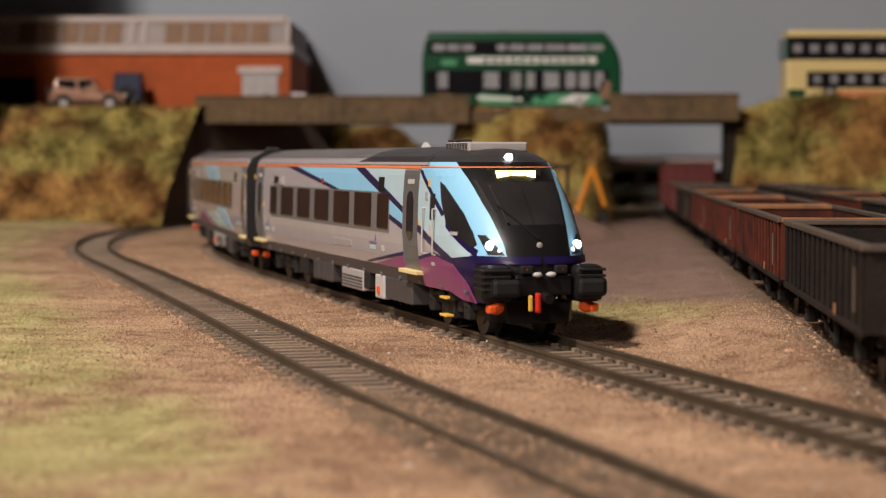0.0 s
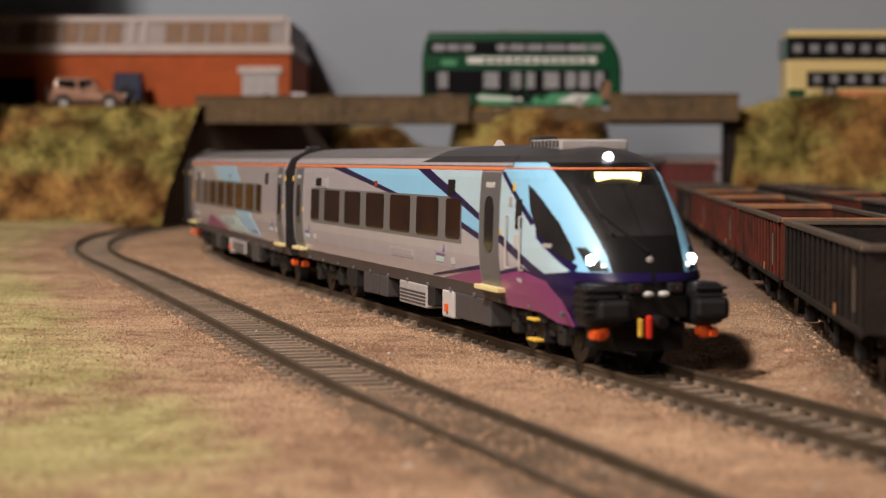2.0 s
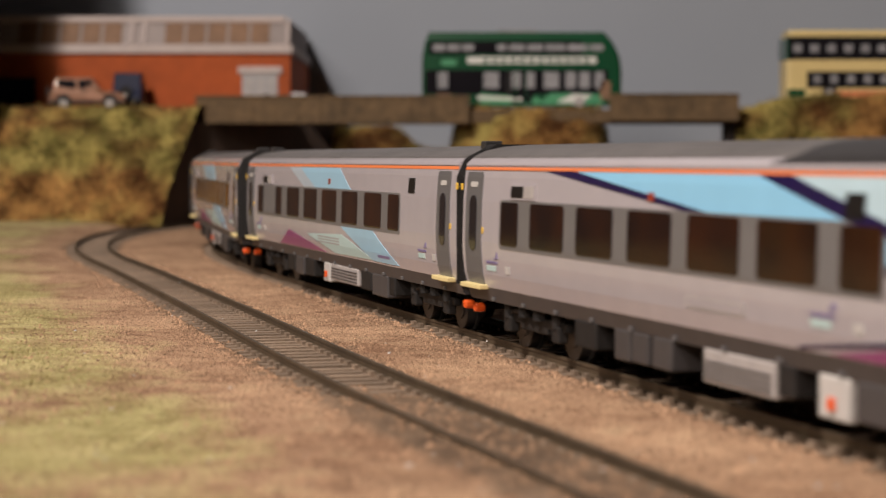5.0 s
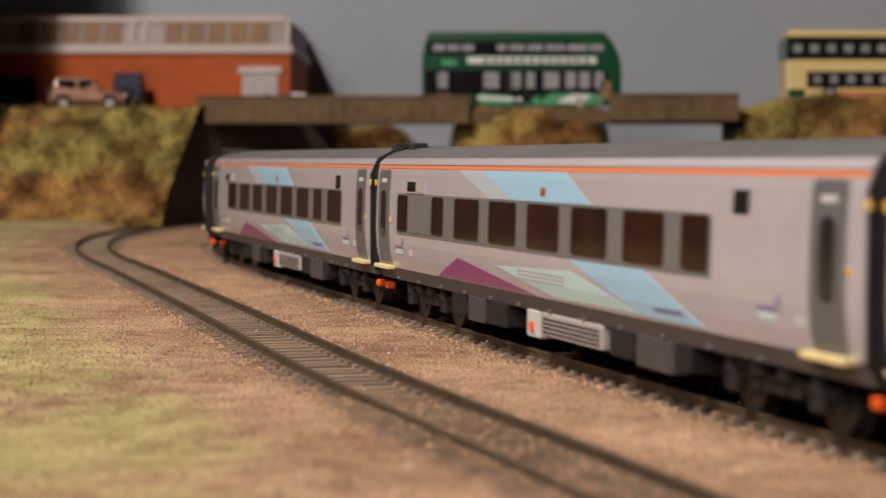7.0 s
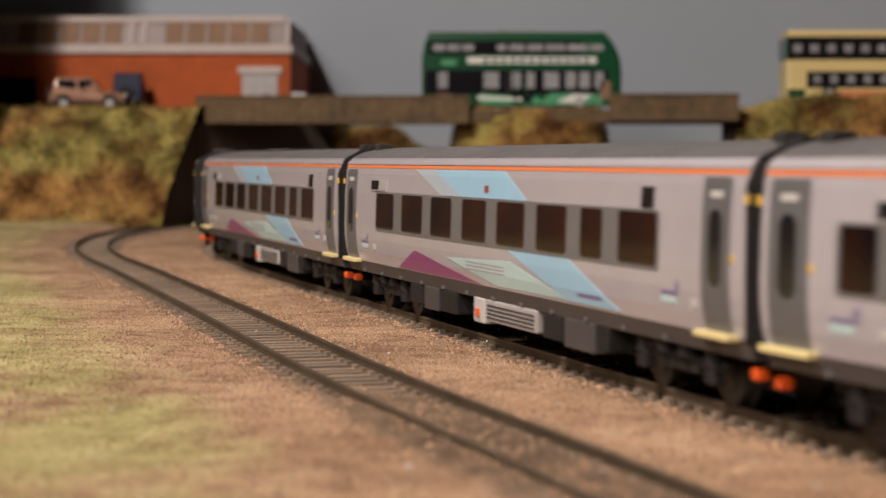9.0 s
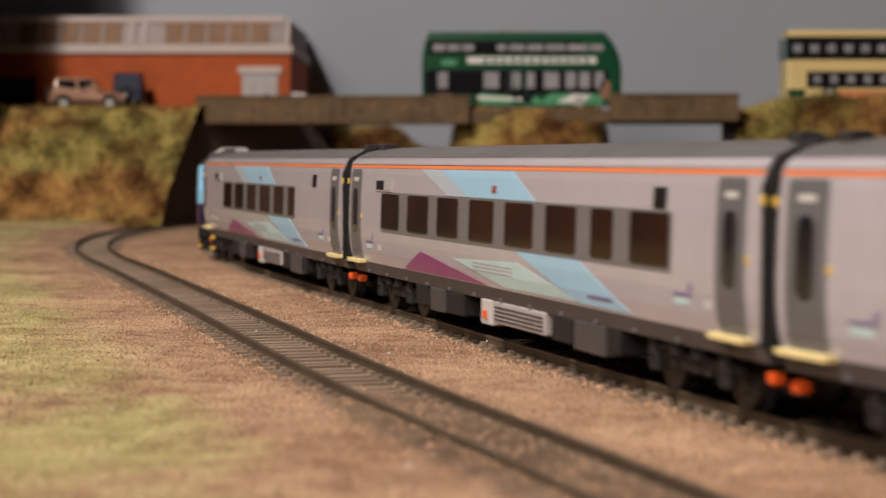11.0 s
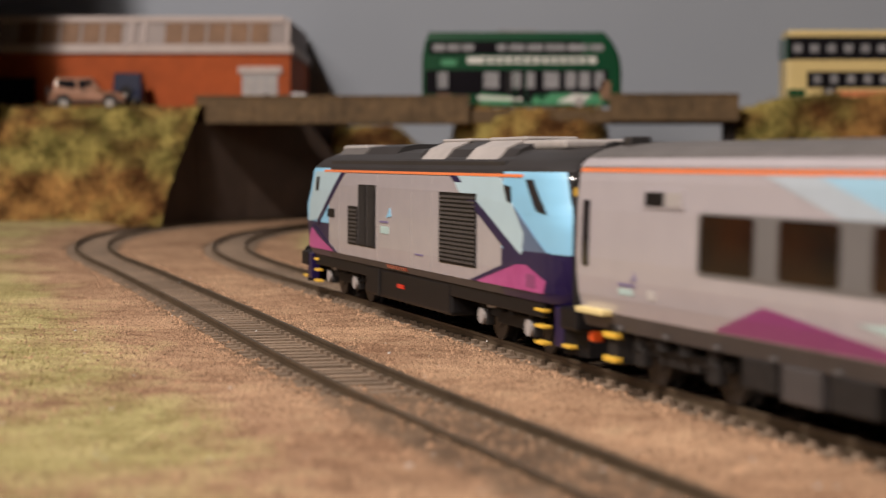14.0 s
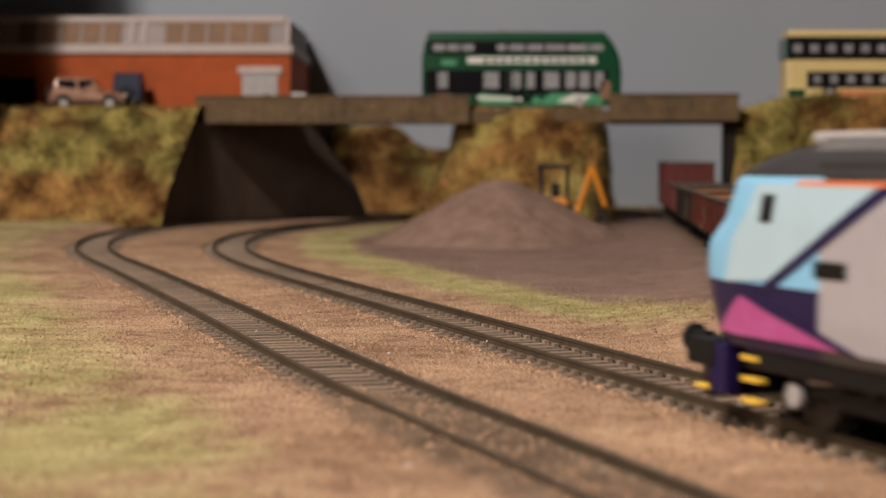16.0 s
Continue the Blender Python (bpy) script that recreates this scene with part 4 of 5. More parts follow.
def loco_side(x, z):
    w = float(np.interp(z, LZ, LY))
    xr = abs(x - LOCO_MID)
    if xr <= CAB_0:
        return w
    t = min(1.0, (xr - CAB_0) / (float(np.interp(z, LF_Z, LF_X)) - CAB_0))
    return w * max(0.0, 1 - t ** 7.0) ** (1 / 2.4)


def cab_point(phi, z, sgn, end, off=0.0):
    w, xf = float(np.interp(z, LZ, LY)), float(np.interp(z, LF_Z, LF_X))
    a = phi * math.pi / 2
    t = abs(math.cos(a)) ** (2 / 7.0)
    return Vector((LOCO_MID + end * (CAB_0 + (xf - CAB_0) * t + off), sgn * (w * abs(math.sin(a)) ** (2 / 2.4) + off), z))


def cab_piece(t, name, mat, z0, z1, p0, p1, label="", nzz=10, nphi=14, off=0.0):
    for end in (-1, 1):
        for s in (-1, 1):
            rings = [[cab_point(lerp(p0, p1, i / nphi), lerp(z0, z1, j / nzz), s, end, off) for i in range(nphi + 1)] for j in range(nzz + 1)]
            part(name, loft(rings), M[mat], t, label, smooth=True)


def loco_band(x0, x1, z0, z1):
    zs = sorted({z0, z1, *[z for z in LZ if z0 < z < z1]})
    w = lambda z: float(np.interp(z, LZ, LY))
    ring = [(-w(z), z) for z in zs] + [(w(z), z) for z in reversed(zs)]
    return loft([[(x, y, z) for y, z in ring] for x in (x0, x1)], close=True, caps=True)


def locomotive():
    t = thing("locomotive", "silver and blue diesel locomotive with black roof and pink corner panels", "locomotive")
    a, b = LOCO_MID - CAB_0, LOCO_MID + CAB_0
    part("body", loco_band(a, b, 15.5, 42.6), M["silver"], t, "silver-grey body side")
    part("sill", loco_band(a, b, 13.5, 15.5), M["skirt"], t, "grey body sill")
    part("roof", loco_band(a, b, 42.6, 49.9), M["roof_dark"], t, "black roof")
    cab_piece(t, "cab_roof", "roof_dark", 43.6, 49.8, 0, 1, "black cab roof")
    cab_piece(t, "windscreen", "screen", 33.6, 43.6, 0, 0.52, "dark cab windscreen")
    cab_piece(t, "pillar", "blue", 33.6, 43.6, 0.52, 1, "sky blue cab pillar")
    cab_piece(t, "nose", "blue", 25.0, 33.6, 0, 1, "sky blue bonnet")
    cab_piece(t, "nose_band", "navy", 13.5, 25.0, 0, 1, "navy lower nose")
    P = lambda nm, poly, mat, off=0.12, label="", cx=(): panel(nm, poly, mat, t, loco_side, off, label, cx)
    cr, cl = tuple(range(90, 138, 4)), tuple(range(-130, -78, 4))
    # front cab flank
    P("paint_panel", [(46, 42.4), (85, 42.4), (96, 35.6), (106, 27.5), (101, 23.2), (52, 38.5)], "ice", 0.12, "ice blue paint panel", cr)
    P("paint_panel", [(96, 35.6), (98, 34.6), (119, 25.0), (108, 24.2), (103, 25.6), (104, 29)], "slate", 0.14, "slate blue fading stripe", cr)
    P("paint_panel", [(43.5, 42.4), (50, 42.4), (104, 23.2), (99, 21.6)], "navy", 0.16, "navy paint stripe", cr)
    P("paint_panel", [(98, 22.0), (104, 25.0), (120, 25.2), (126, 23.8), (126, 16), (100, 16)], "navy", 0.15, "navy cab corner", cr)
    P("paint_panel", [(68, 15.7), (99, 21.6), (106, 21.8), (118, 18.6), (116, 15.7)], "pink", 0.2, "pink corner panel", cr)
    P("paint_panel", [(62, 15.6), (68, 15.6), (100, 21.8), (99, 23.0)], "navy", 0.18, "", cr)
    P("cab_side_window", [(104.5, 41.8), (109, 41.8), (118, 34.0), (112, 34.8)], "screen", 0.3, "dark cab side window", cr)
    P("cab_door_window", [(89, 40.4), (94, 40.0), (95, 36.0), (92, 36.6)], "screen", 0.3, "", cr)
    P("vent_mark", round_rect(106, 112, 16.6, 19.8, 0.3), "purple", 0.26, "", cr)
    # rear cab flank
    P("paint_panel", [(-113, 42.4), (-74, 42.4), (-108, 26), (-124, 24.8), (-121, 33), (-116.5, 37)], "ice", 0.12, "ice blue paint panel", cl)
    P("paint_panel", [(-76, 42.4), (-70.5, 42.4), (-108, 24.0), (-113, 23.6)], "navy", 0.16, "navy paint stripe", cl)
    P("paint_panel", [(-128, 15.7), (-86, 15.7), (-108, 20.2), (-118, 22.6)], "pink", 0.2, "pink corner panel", cl)
    P("paint_panel", [(-86, 15.6), (-81, 15.6), (-107, 21.8), (-116, 23.8), (-112, 21.2)], "navy", 0.18, "", cl)
    P("cab_side_window", [(-110.5, 40.6), (-106.5, 40.6), (-107.5, 35.8), (-111.5, 35.8)], "screen", 0.3, "dark cab side window", cl)
    # grilles with their slats
    for u0, u1, z0, z1, n in ((-52.5, -42.6, 19.2, 38.6, 1), (-41.6, -31.5, 19.2, 38.6, 1), (-66, -53.5, 19.2, 31.6, 7), (35.5, 68, 18.8, 37.8, 14)):
        for g in P("side_grille", round_rect(u0, u1, z0, z1, 0.3), "black", 0.15, "black ventilation grille"):
            s = -1 if g.data.vertices[0].co.y < 0 else 1
            if n > 4:
                rows = n + 2
                for k in range(rows):
                    zz = z0 + 0.7 + k * (z1 - z0 - 1) / rows
                    part("slat", on_side([(u0 + 0.7, zz), (u1 - 0.7, zz), (u1 - 0.7, zz + 0.6), (u0 + 0.7, zz + 0.6)], loco_side, s, 0.4), M["skirt"], g)
            else:
                m = max(4, int((u1 - u0) / 1.9))
                for k in range(m):
                    uu = u0 + 0.7 + k * (u1 - u0 - 1.2) / m
                    part("slat", on_side([(uu, z0 + 0.6), (uu + 0.7, z0 + 0.6), (uu + 0.7, z1 - 0.6), (uu, z1 - 0.6)], loco_side, s, 0.4), M["roof_dark"], g)
    P("side_panel", round_rect(-94, -84.5, 27.2, 30.0, 0.2), "black", 0.2)
    P("logo", round_rect(-26, -17, 27.4, 28.0, 0.2), "logo", 0.15)
    P("logo", [(-19, 29), (-13.5, 29.6), (-14.6, 32.2), (-17, 30.4)], "blue", 0.15)
    P("logo", round_rect(-25.5, -16, 24.2, 26.4, 0.2), "mint", 0.13)
    P("lettering", round_rect(12, 20, 19.4, 19.9, 0.1), "logo", 0.13)
    P("stripe", [(-100, 42.3), (102, 42.3), (102, 43.0), (-100, 43.0)], "orange", 0.2, "thin orange cantrail stripe", cr + cl)
    P("name_plate", round_rect(-20, 2, 14.0, 15.1, 0.2), "tail", 0.2)
    for u in (-78, -30, 8, 28, 70):
        P("panel_joint", [(u, 16), (u + 0.3, 16), (u + 0.3, 42), (u, 42)], "box_grey", 0.06)
    # roof hatches and fans
    part("roof_rail", block(-96, 84, -15.6, -14.6, 44.0, 46.2, bevel=0.3), M["roof_dark"], t)
    for u0, u1, z, mt in ((-104, -70, 51.0, "box_grey"), (-66, -30, 51.2, "roof_dark")):
        part("roof_hatch", loft([[(u, y, zz) for y, zz in ((-12.5, 46.8), (-9, z - 0.8), (-4, z), (4, z), (9, z - 0.8), (12.5, 46.8))] for u in (u0, u1)], close=True, caps=True),
             M["roof_dark" if mt == "roof_dark" else "roof"], t, "roof hatch")
    fan = part("radiator_roof", loft([[(u, y, zz) for y, zz in ((-14.2, 45.6), (-11, 49.2), (-6, 51.3), (6, 51.3), (11, 49.2), (14.2, 45.6))] for u in (0, 84)], close=True, caps=True),
               M["roof_dark"], t, "black radiator roof")
    for u0, u1 in ((6, 28), (48, 74)):
        part("fan_cover", loft([[(u, y, zz) for y, zz in ((-14.4, 46.0), (-11.2, 49.6), (-6, 51.7), (6, 51.7), (11.2, 49.6), (14.4, 46.0))] for u in (u0, u1)], close=True, caps=True),
             M["box_grey"], fan, "pale silver roof panel")
        part("fan_cover", block(u0 - 2, u1 + 2, -7, 7, 51.2, 52.3, bevel=0.5), M["box_grey"], fan, "pale grey fan cowl")
    for end in (-1, 1):
        part("horn_cover", block(*sorted((LOCO_MID + end * 78, LOCO_MID + end * 108)), -8, 8, 49.0, 51.3, bevel=0.8), M["box_grey"], t, "pale grey roof cover")
        x = LOCO_MID + end * 137
        bb = part("buffer_beam", block(*sorted((x - end * 10, x + end * 0.5)), -16.4, 16.4, 8.6, 13.6, bevel=0.6), M["black"], t, "black buffer beam")
        for s in (-1, 1):
            bf = part("buffer", rod((x, s * 11.4, 12.6), (x + end * 5.5, s * 11.4, 12.6), 1.8, seg=16), M["black"], bb, "black round buffer")
            rod_bm = rod((x + end * 5.5, s * 11.4, 12.6), (x + end * 6.6, s * 11.4, 12.6), 2.7, seg=18)
            part("cab_step", block(*sorted((x - end * 14, x - end * 8)), *sorted((s * 13, s * 16)), 4.0, 13.2, bevel=0.4), M["navy"], bb)
            part("buffer_head", rod_bm, M["rubber"], bb)
            for zz in (3.6, 7.4, 11.2):
                part("tread", block(*sorted((x - end * 26, x - end * 20)), *sorted((s * 14.4, s * 16.6)), zz, zz + 0.8, bevel=0.2), M["yellow"], t, "yellow step tread")
            part("tread", block(*sorted((x - end * 8, x - end * 3)), *sorted((s * 14.6, s * 16.6)), 4.4, 5.2, bevel=0.2), M["yellow"], t, "yellow step tread")
            part("marker_light", ball(cab_point(0.3, 21, s, end, 0.2), 1.5, seg=12), M["white"], t, "round marker light", True)
        part("coupling", block(*sorted((x, x + end * 4)), -2, 2, 7.6, 11.6, bevel=0.4), M["black"], bb)
        part("snow_plough", loft([[(x - end * 8, -16, 3), (x - end * 8, 16, 3), (x - end * 8, 16, 9), (x - end * 8, -16, 9)],
                                  [(x, -13, 2.6), (x, 13, 2.6), (x, 13, 9), (x, -13, 9)]], close=True, caps=True), M["black"], t, "black snow plough")
    for end in (-1, 1):
        bg = bogie(t, LOCO_MID + end * 84, 18.0, True)
        for w in (-18, 18):
            wheelset(t, LOCO_MID + end * 84 + w, 6.6)
            for s in (-1, 1):
                part("axle_cover", rod((w, s * 13.8, 6.4), (w, s * 15.0, 6.4), 2.1, seg=14), M["box_grey"], bg, "pale axle cover")
    for s in (-1, 1):
        y0, y1 = sorted((s * 3, s * 16.4))
        ft = part("fuel_tank", block(LOCO_MID - 46, LOCO_MID + 44, y0, y1, 4.4, 13.6, bevel=1.0), M["black"], t, "black fuel tank")
        part("tank_strap", block(LOCO_MID - 30, LOCO_MID - 28, *sorted((s * 16.2, s * 16.8)), 4.8, 13), M["frame"], ft)
        part("tank_label", block(LOCO_MID - 8, LOCO_MID - 1, *sorted((s * 16.3, s * 16.6)), 8.6, 9.8), M["red"], ft)
        part("side_beam", block(LOCO_MID - 116, LOCO_MID + 116, *sorted((s * 14.2, s * 16.2)), 9.8, 13.6, bevel=0.4), M["black"], t, "black underframe beam")
    return t


loco = locomotive()


# ---- standing wagons ----
def wagon(label, body_mat, rim_mat, length=146.0, top=30.0, group="standing wagons"):
    """An open four-wheeled box wagon; local x runs along it, z from the rail top."""
    t = thing("box_wagon", label, "railway wagon", group=group)
    h, w, z0 = length / 2, 17.0, 12.2
    for s in (-1, 1):
        y0, y1 = sorted((s * (w - 0.9), s * w))
        sd = part("side", block(-h, h, y0, y1, z0, top - 1.2), M[body_mat], t, "weathered ribbed wagon side")
        n = 15
        for i in range(n):
            x = -h + 3 + i * (length - 6) / (n - 1)
            part("rib", block(x - 0.8, x + 0.8, *sorted((s * w, s * (w + 0.85))), z0 + 0.4, top - 1.2, bevel=0.25), M[body_mat], sd)
        part("lower_chord", block(-h, h, *sorted((s * w, s * (w + 1.0))), z0 - 0.6, z0 + 1.0, bevel=0.25), M["rust_dark"], sd)
        part("top_chord", block(-h - 0.4, h + 0.4, *sorted((s * (w - 1.3), s * (w + 1.1))), top - 1.5, top, bevel=0.35), M["rim_worn"], t, "worn top rim")
        part("solebar", block(-h + 1, h - 1, *sorted((s * 10.4, s * 11.8)), 8.4, 12.2, bevel=0.3), M["rust_dark"], t, "dark solebar")
        for e in (-1, 1):
            xw = e * (h - 27)
            part("axle_guard", loft([[(xw - 5, s * 12, 11), (xw - 5, s * 12.9, 11), (xw + 5, s * 12.9, 11), (xw + 5, s * 12, 11)],
                                     [(xw - 2, s * 12, 4.4), (xw - 2, s * 12.9, 4.4), (xw + 2, s * 12.9, 4.4), (xw + 2, s * 12, 4.4)]], close=True, caps=True),
                 M["rust_dark"], t)
            part("axle_box", block(xw - 2.2, xw + 2.2, *sorted((s * 12.6, s * 15.0)), 4.4, 8.2, bevel=0.5), M["frame"], t, "oily axle box")
            bm = bmesh.new()
            for k in range(4):
                block(xw - 9 + k * 1.7, xw + 9 - k * 1.7, *sorted((s * 13, s * 14.6)), 10.3 - k * 0.65, 10.9 - k * 0.65, bm)
            part("leaf_spring", bm, M["rust_dark"], t)
            part("buffer", rod((e * h, s * 11, 13.4), (e * (h + 4.6), s * 11, 13.4), 1.3, seg=12), M["frame"], t)
            part("buffer_head", rod((e * (h + 4.6), s * 11, 13.4), (e * (h + 5.6), s * 11, 13.4), 3.0, seg=16), M["frame"], t)
        part("handrail", rod((h - 2.6, s * (w + 1.9), 16.5), (h - 2.6, s * (w + 1.9), 25.5), 0.35, seg=8), M["rim_worn"], t, "worn grab rail")
        part("brake_lever", rod((-14, s * 14.6, 9.0), (12, s * 14.6, 4.6), 0.45, seg=8), M["frame"], t, "brake lever")
        part("lever_guard", block(10, 11.4, *sorted((s * 13.8, s * 15)), 3.0, 11, bevel=0.2), M["frame"], t)
        part("label_clip", block(h * 0.45, h * 0.45 + 3, *sorted((s * (w + 0.9), s * (w + 1.15))), 13, 15.4), M["rim_rust"], t)
    for e in (-1, 1):
        x0, x1 = sorted((e * (h - 0.9), e * h))
        en = part("end", block(x0, x1, -w + 0.9, w - 0.9, z0, top - 1.2), M[body_mat], t, "weathered wagon end")
        for y in (-11, -4, 4, 11):
            part("end_rib", block(*sorted((e * h, e * (h + 0.9))), y - 0.9, y + 0.9, z0, top - 1.4, bevel=0.25), M[body_mat], en)
        part("end_rim", block(*sorted((e * (h - 1.4), e * (h + 0.9))), -w + 0.2, w - 0.2, top - 1.5, top + 0.02, bevel=0.3), M[rim_mat], t, "rust-orange end rim")
        xw = e * (h - 27)
        ws = new("wheelset")
        ws.parent = t
        ws.location = (xw * MM, 0, 6 * MM)
        for s in (-1, 1):
            bm = rod((0, s * 6.9, 0), (0, s * 9.5, 0), 6.0, seg=24)
            rod((0, s * 6.3, 0), (0, s * 6.9, 0), 6.9, bm, 24)
            part("wheel", bm, M["wheel"], ws)
        part("axle", rod((0, -13, 0), (0, 13, 0), 1.0), M["wheel"], ws)
        part("coupling_hook", block(*sorted((e * h, e * (h + 4))), -0.8, 0.8, 10.5, 13, bevel=0.2), M["frame"], t)
    part("floor", block(-h + 0.9, h - 0.9, -w + 0.9, w - 0.9, z0, z0 + 1.0), M["rust_dark"], t, "dirty wagon floor")
    return t


HEAD = math.degrees(math.atan2(-1.0, -0.082))


def siding_pose(y_mid, base):
    return pose((base + 0.082 * y_mid) * MM, y_mid * MM, 0, 0, 0, HEAD)


def wagons():
    dark = wagon("weathered black-brown open wagon with worn rim", "rust_dark", "rim_worn")
    maroon = wagon("rusty maroon ribbed open wagon with orange rusted rim", "rust", "rim_rust")
    red = wagon("bright rust-red open wagon far along the siding", "rust_red", "rim_worn", top=30.0)
    tall = wagon("tall dark red open wagon under the bridge", "rust_red", "rim_worn", top=44.5)
    dark.matrix_basis = siding_pose(428, 70.4)
    maroon.matrix_basis = siding_pose(591, 70.4)
    for y in (754, 917):
        copy_thing(maroon, siding_pose(y, 70.4))
    copy_thing(dark, siding_pose(1080, 70.4))
    red.matrix_basis = siding_pose(1243, 70.4)
    tall.matrix_basis = siding_pose(1405, 70.4)
    for y, src in ((700, dark), (863, maroon), (1026, dark), (1189, dark)):
        copy_thing(src, siding_pose(y, 131.0))


wagons()


# ---- road vehicles on the bridge ----
def road_wheel(t, x, y, r, w=4.5):
    s = -1 if y < 0 else 1
    wh = part("wheel", rod((x, y - s * w, r), (x, y, r), r, seg=20), M["rubber"], t, "black tyre on a plain rim")
    part("rim", rod((x, y, r), (x, y + s * 0.3, r), r * 0.62, seg=16), M["box_grey"], wh)


def bus_shell(L, W, z0, z1, cf, cr, mat, t, name="body", label=""):
    """A bus body: flat flanks, domed front and rear ends (cf and cr are the end radii), rounded roof edge."""
    rings = []
    for k in range(11):
        f = k / 10
        z = z0 + (z1 - z0) * f
        inset = 0.0 if f < 0.9 else 1.6 * ((f - 0.9) / 0.1) ** 2
        e = [(-L / 2 + cr * max(0, (f - 0.55) / 0.45) ** 2.4, W / 2 - inset), (L / 2 - cf * max(0, (f - 0.45) / 0.55) ** 2.2, W / 2 - inset)]
        r = 3.0
        ring = []
        for (cx, sy) in ((e[0][0], -1), (e[1][0], -1), (e[1][0], 1), (e[0][0], 1)):
            sx = -1 if cx < 0 else 1
            order = range(4) if sx * sy > 0 else range(3, -1, -1)
            for q in order:
                a = q / 3 * math.pi / 2
                ring.append((cx - sx * r + sx * r * math.cos(a), sy * (e[0][1] - r + r * math.sin(a)), z))
        rings.append(ring)
    return part(name, loft(rings, close=True, caps=True), M[mat], t, label)


def green_bus():
    t = thing("double_decker_bus", "dark green double-decker bus with white side band", "bus", 60.5, 1424, 84.2)
    L, W, H = 153.0, 33.0, 59.5
    bus_shell(L, W, 3.4, H, 13, 5, "bus_green", t, label="dark green domed body")
    S = lambda x, z: W / 2
    P = lambda nm, poly, mat, off=0.2, label="": [part(nm, on_side(poly, S, s, off), M[mat], t, label) for s in (-1, 1)]
    P("upper_glazing", round_rect(-72, 46, 42.5, 52.6, 2.0), "glass", 0.15, "dark upper deck window band")
    x = -69
    for w in (11, 11, 11, -16, 9, 14, 14, 17, 17, 12):
        if w < 0:
            x += -w
            continue
        P("upper_window", round_rect(x + 0.8, x + w - 0.8, 45.2, 50.2, 1.2), "bus_seat", 0.3, "pale upper deck window")
        x += w
    P("lower_glazing", round_rect(-74, 66, 12.0, 30.5, 1.6), "glass", 0.15, "dark lower deck window band")
    for a, b in ((-66, -58), (-30, -18), (-8, -1), (3, 10), (17, 29), (34, 42), (45, 53), (57, 64)):
        P("lower_window", round_rect(a * 0.98, b * 0.98, 16.5, 29, 1.0), "bus_seat", 0.3, "pale lower deck window")
    P("advert_band", round_rect(-42, 57, 35.5, 40.5, 0.8), "bus_white", 0.25, "white lettered side band")
    for i in range(12):
        P("lettering", round_rect(-30 + i * 7, -25.5 + i * 7, 36.7, 38.9, 0.3), "bus_green", 0.32)
    P("fleet_mark", round_rect(-62, -50, 34, 38.5, 2.0), "bus_green2", 0.25)
    P("side_flash", [(-32, 4), (-32, 13), (-14, 11), (14, 9.5), (14, 4)], "bus_green2", 0.25, "pale green wave flash")
    P("side_flash", [(14, 6), (22, 13), (62, 12), (62, 4), (14, 4)], "bus_green2", 0.25)
    P("side_flash", [(-34, 8), (-34, 11), (0, 9), (0, 7)], "bus_white", 0.32)
    P("side_flash", [(26, 6), (40, 12.5), (54, 11), (44, 5)], "bus_white", 0.32)
    P("side_flash", [(-12, 4), (2, 4), (2, 29), (-12, 29)], "black", 0.18)
    P("door", round_rect(-8, 8, 5, 29, 0.8), "glass", 0.28, "dark glazed middle door")
    for a in (-5, 3):
        P("door_bar", round_rect(a - 0.5, a + 0.5, 6, 29, 0.3), "bus_green", 0.36)
    P("side_lamp", round_rect(60, 68, 8, 22, 1.5), "roof_tan", 0.3)
    P("side_lamp", round_rect(-66, -54, 9, 12.5, 1.0), "roof_tan", 0.3)
    part("roof_pod", block(-18, 12, -8, 8, H - 0.6, H + 2.4, bevel=1.0), M["bus_seat"], t, "pale roof pod")
    for x in (-46, 44):
        for y in (-16.6, 16.6):
            road_wheel(t, x, y, 6.4)
    return t


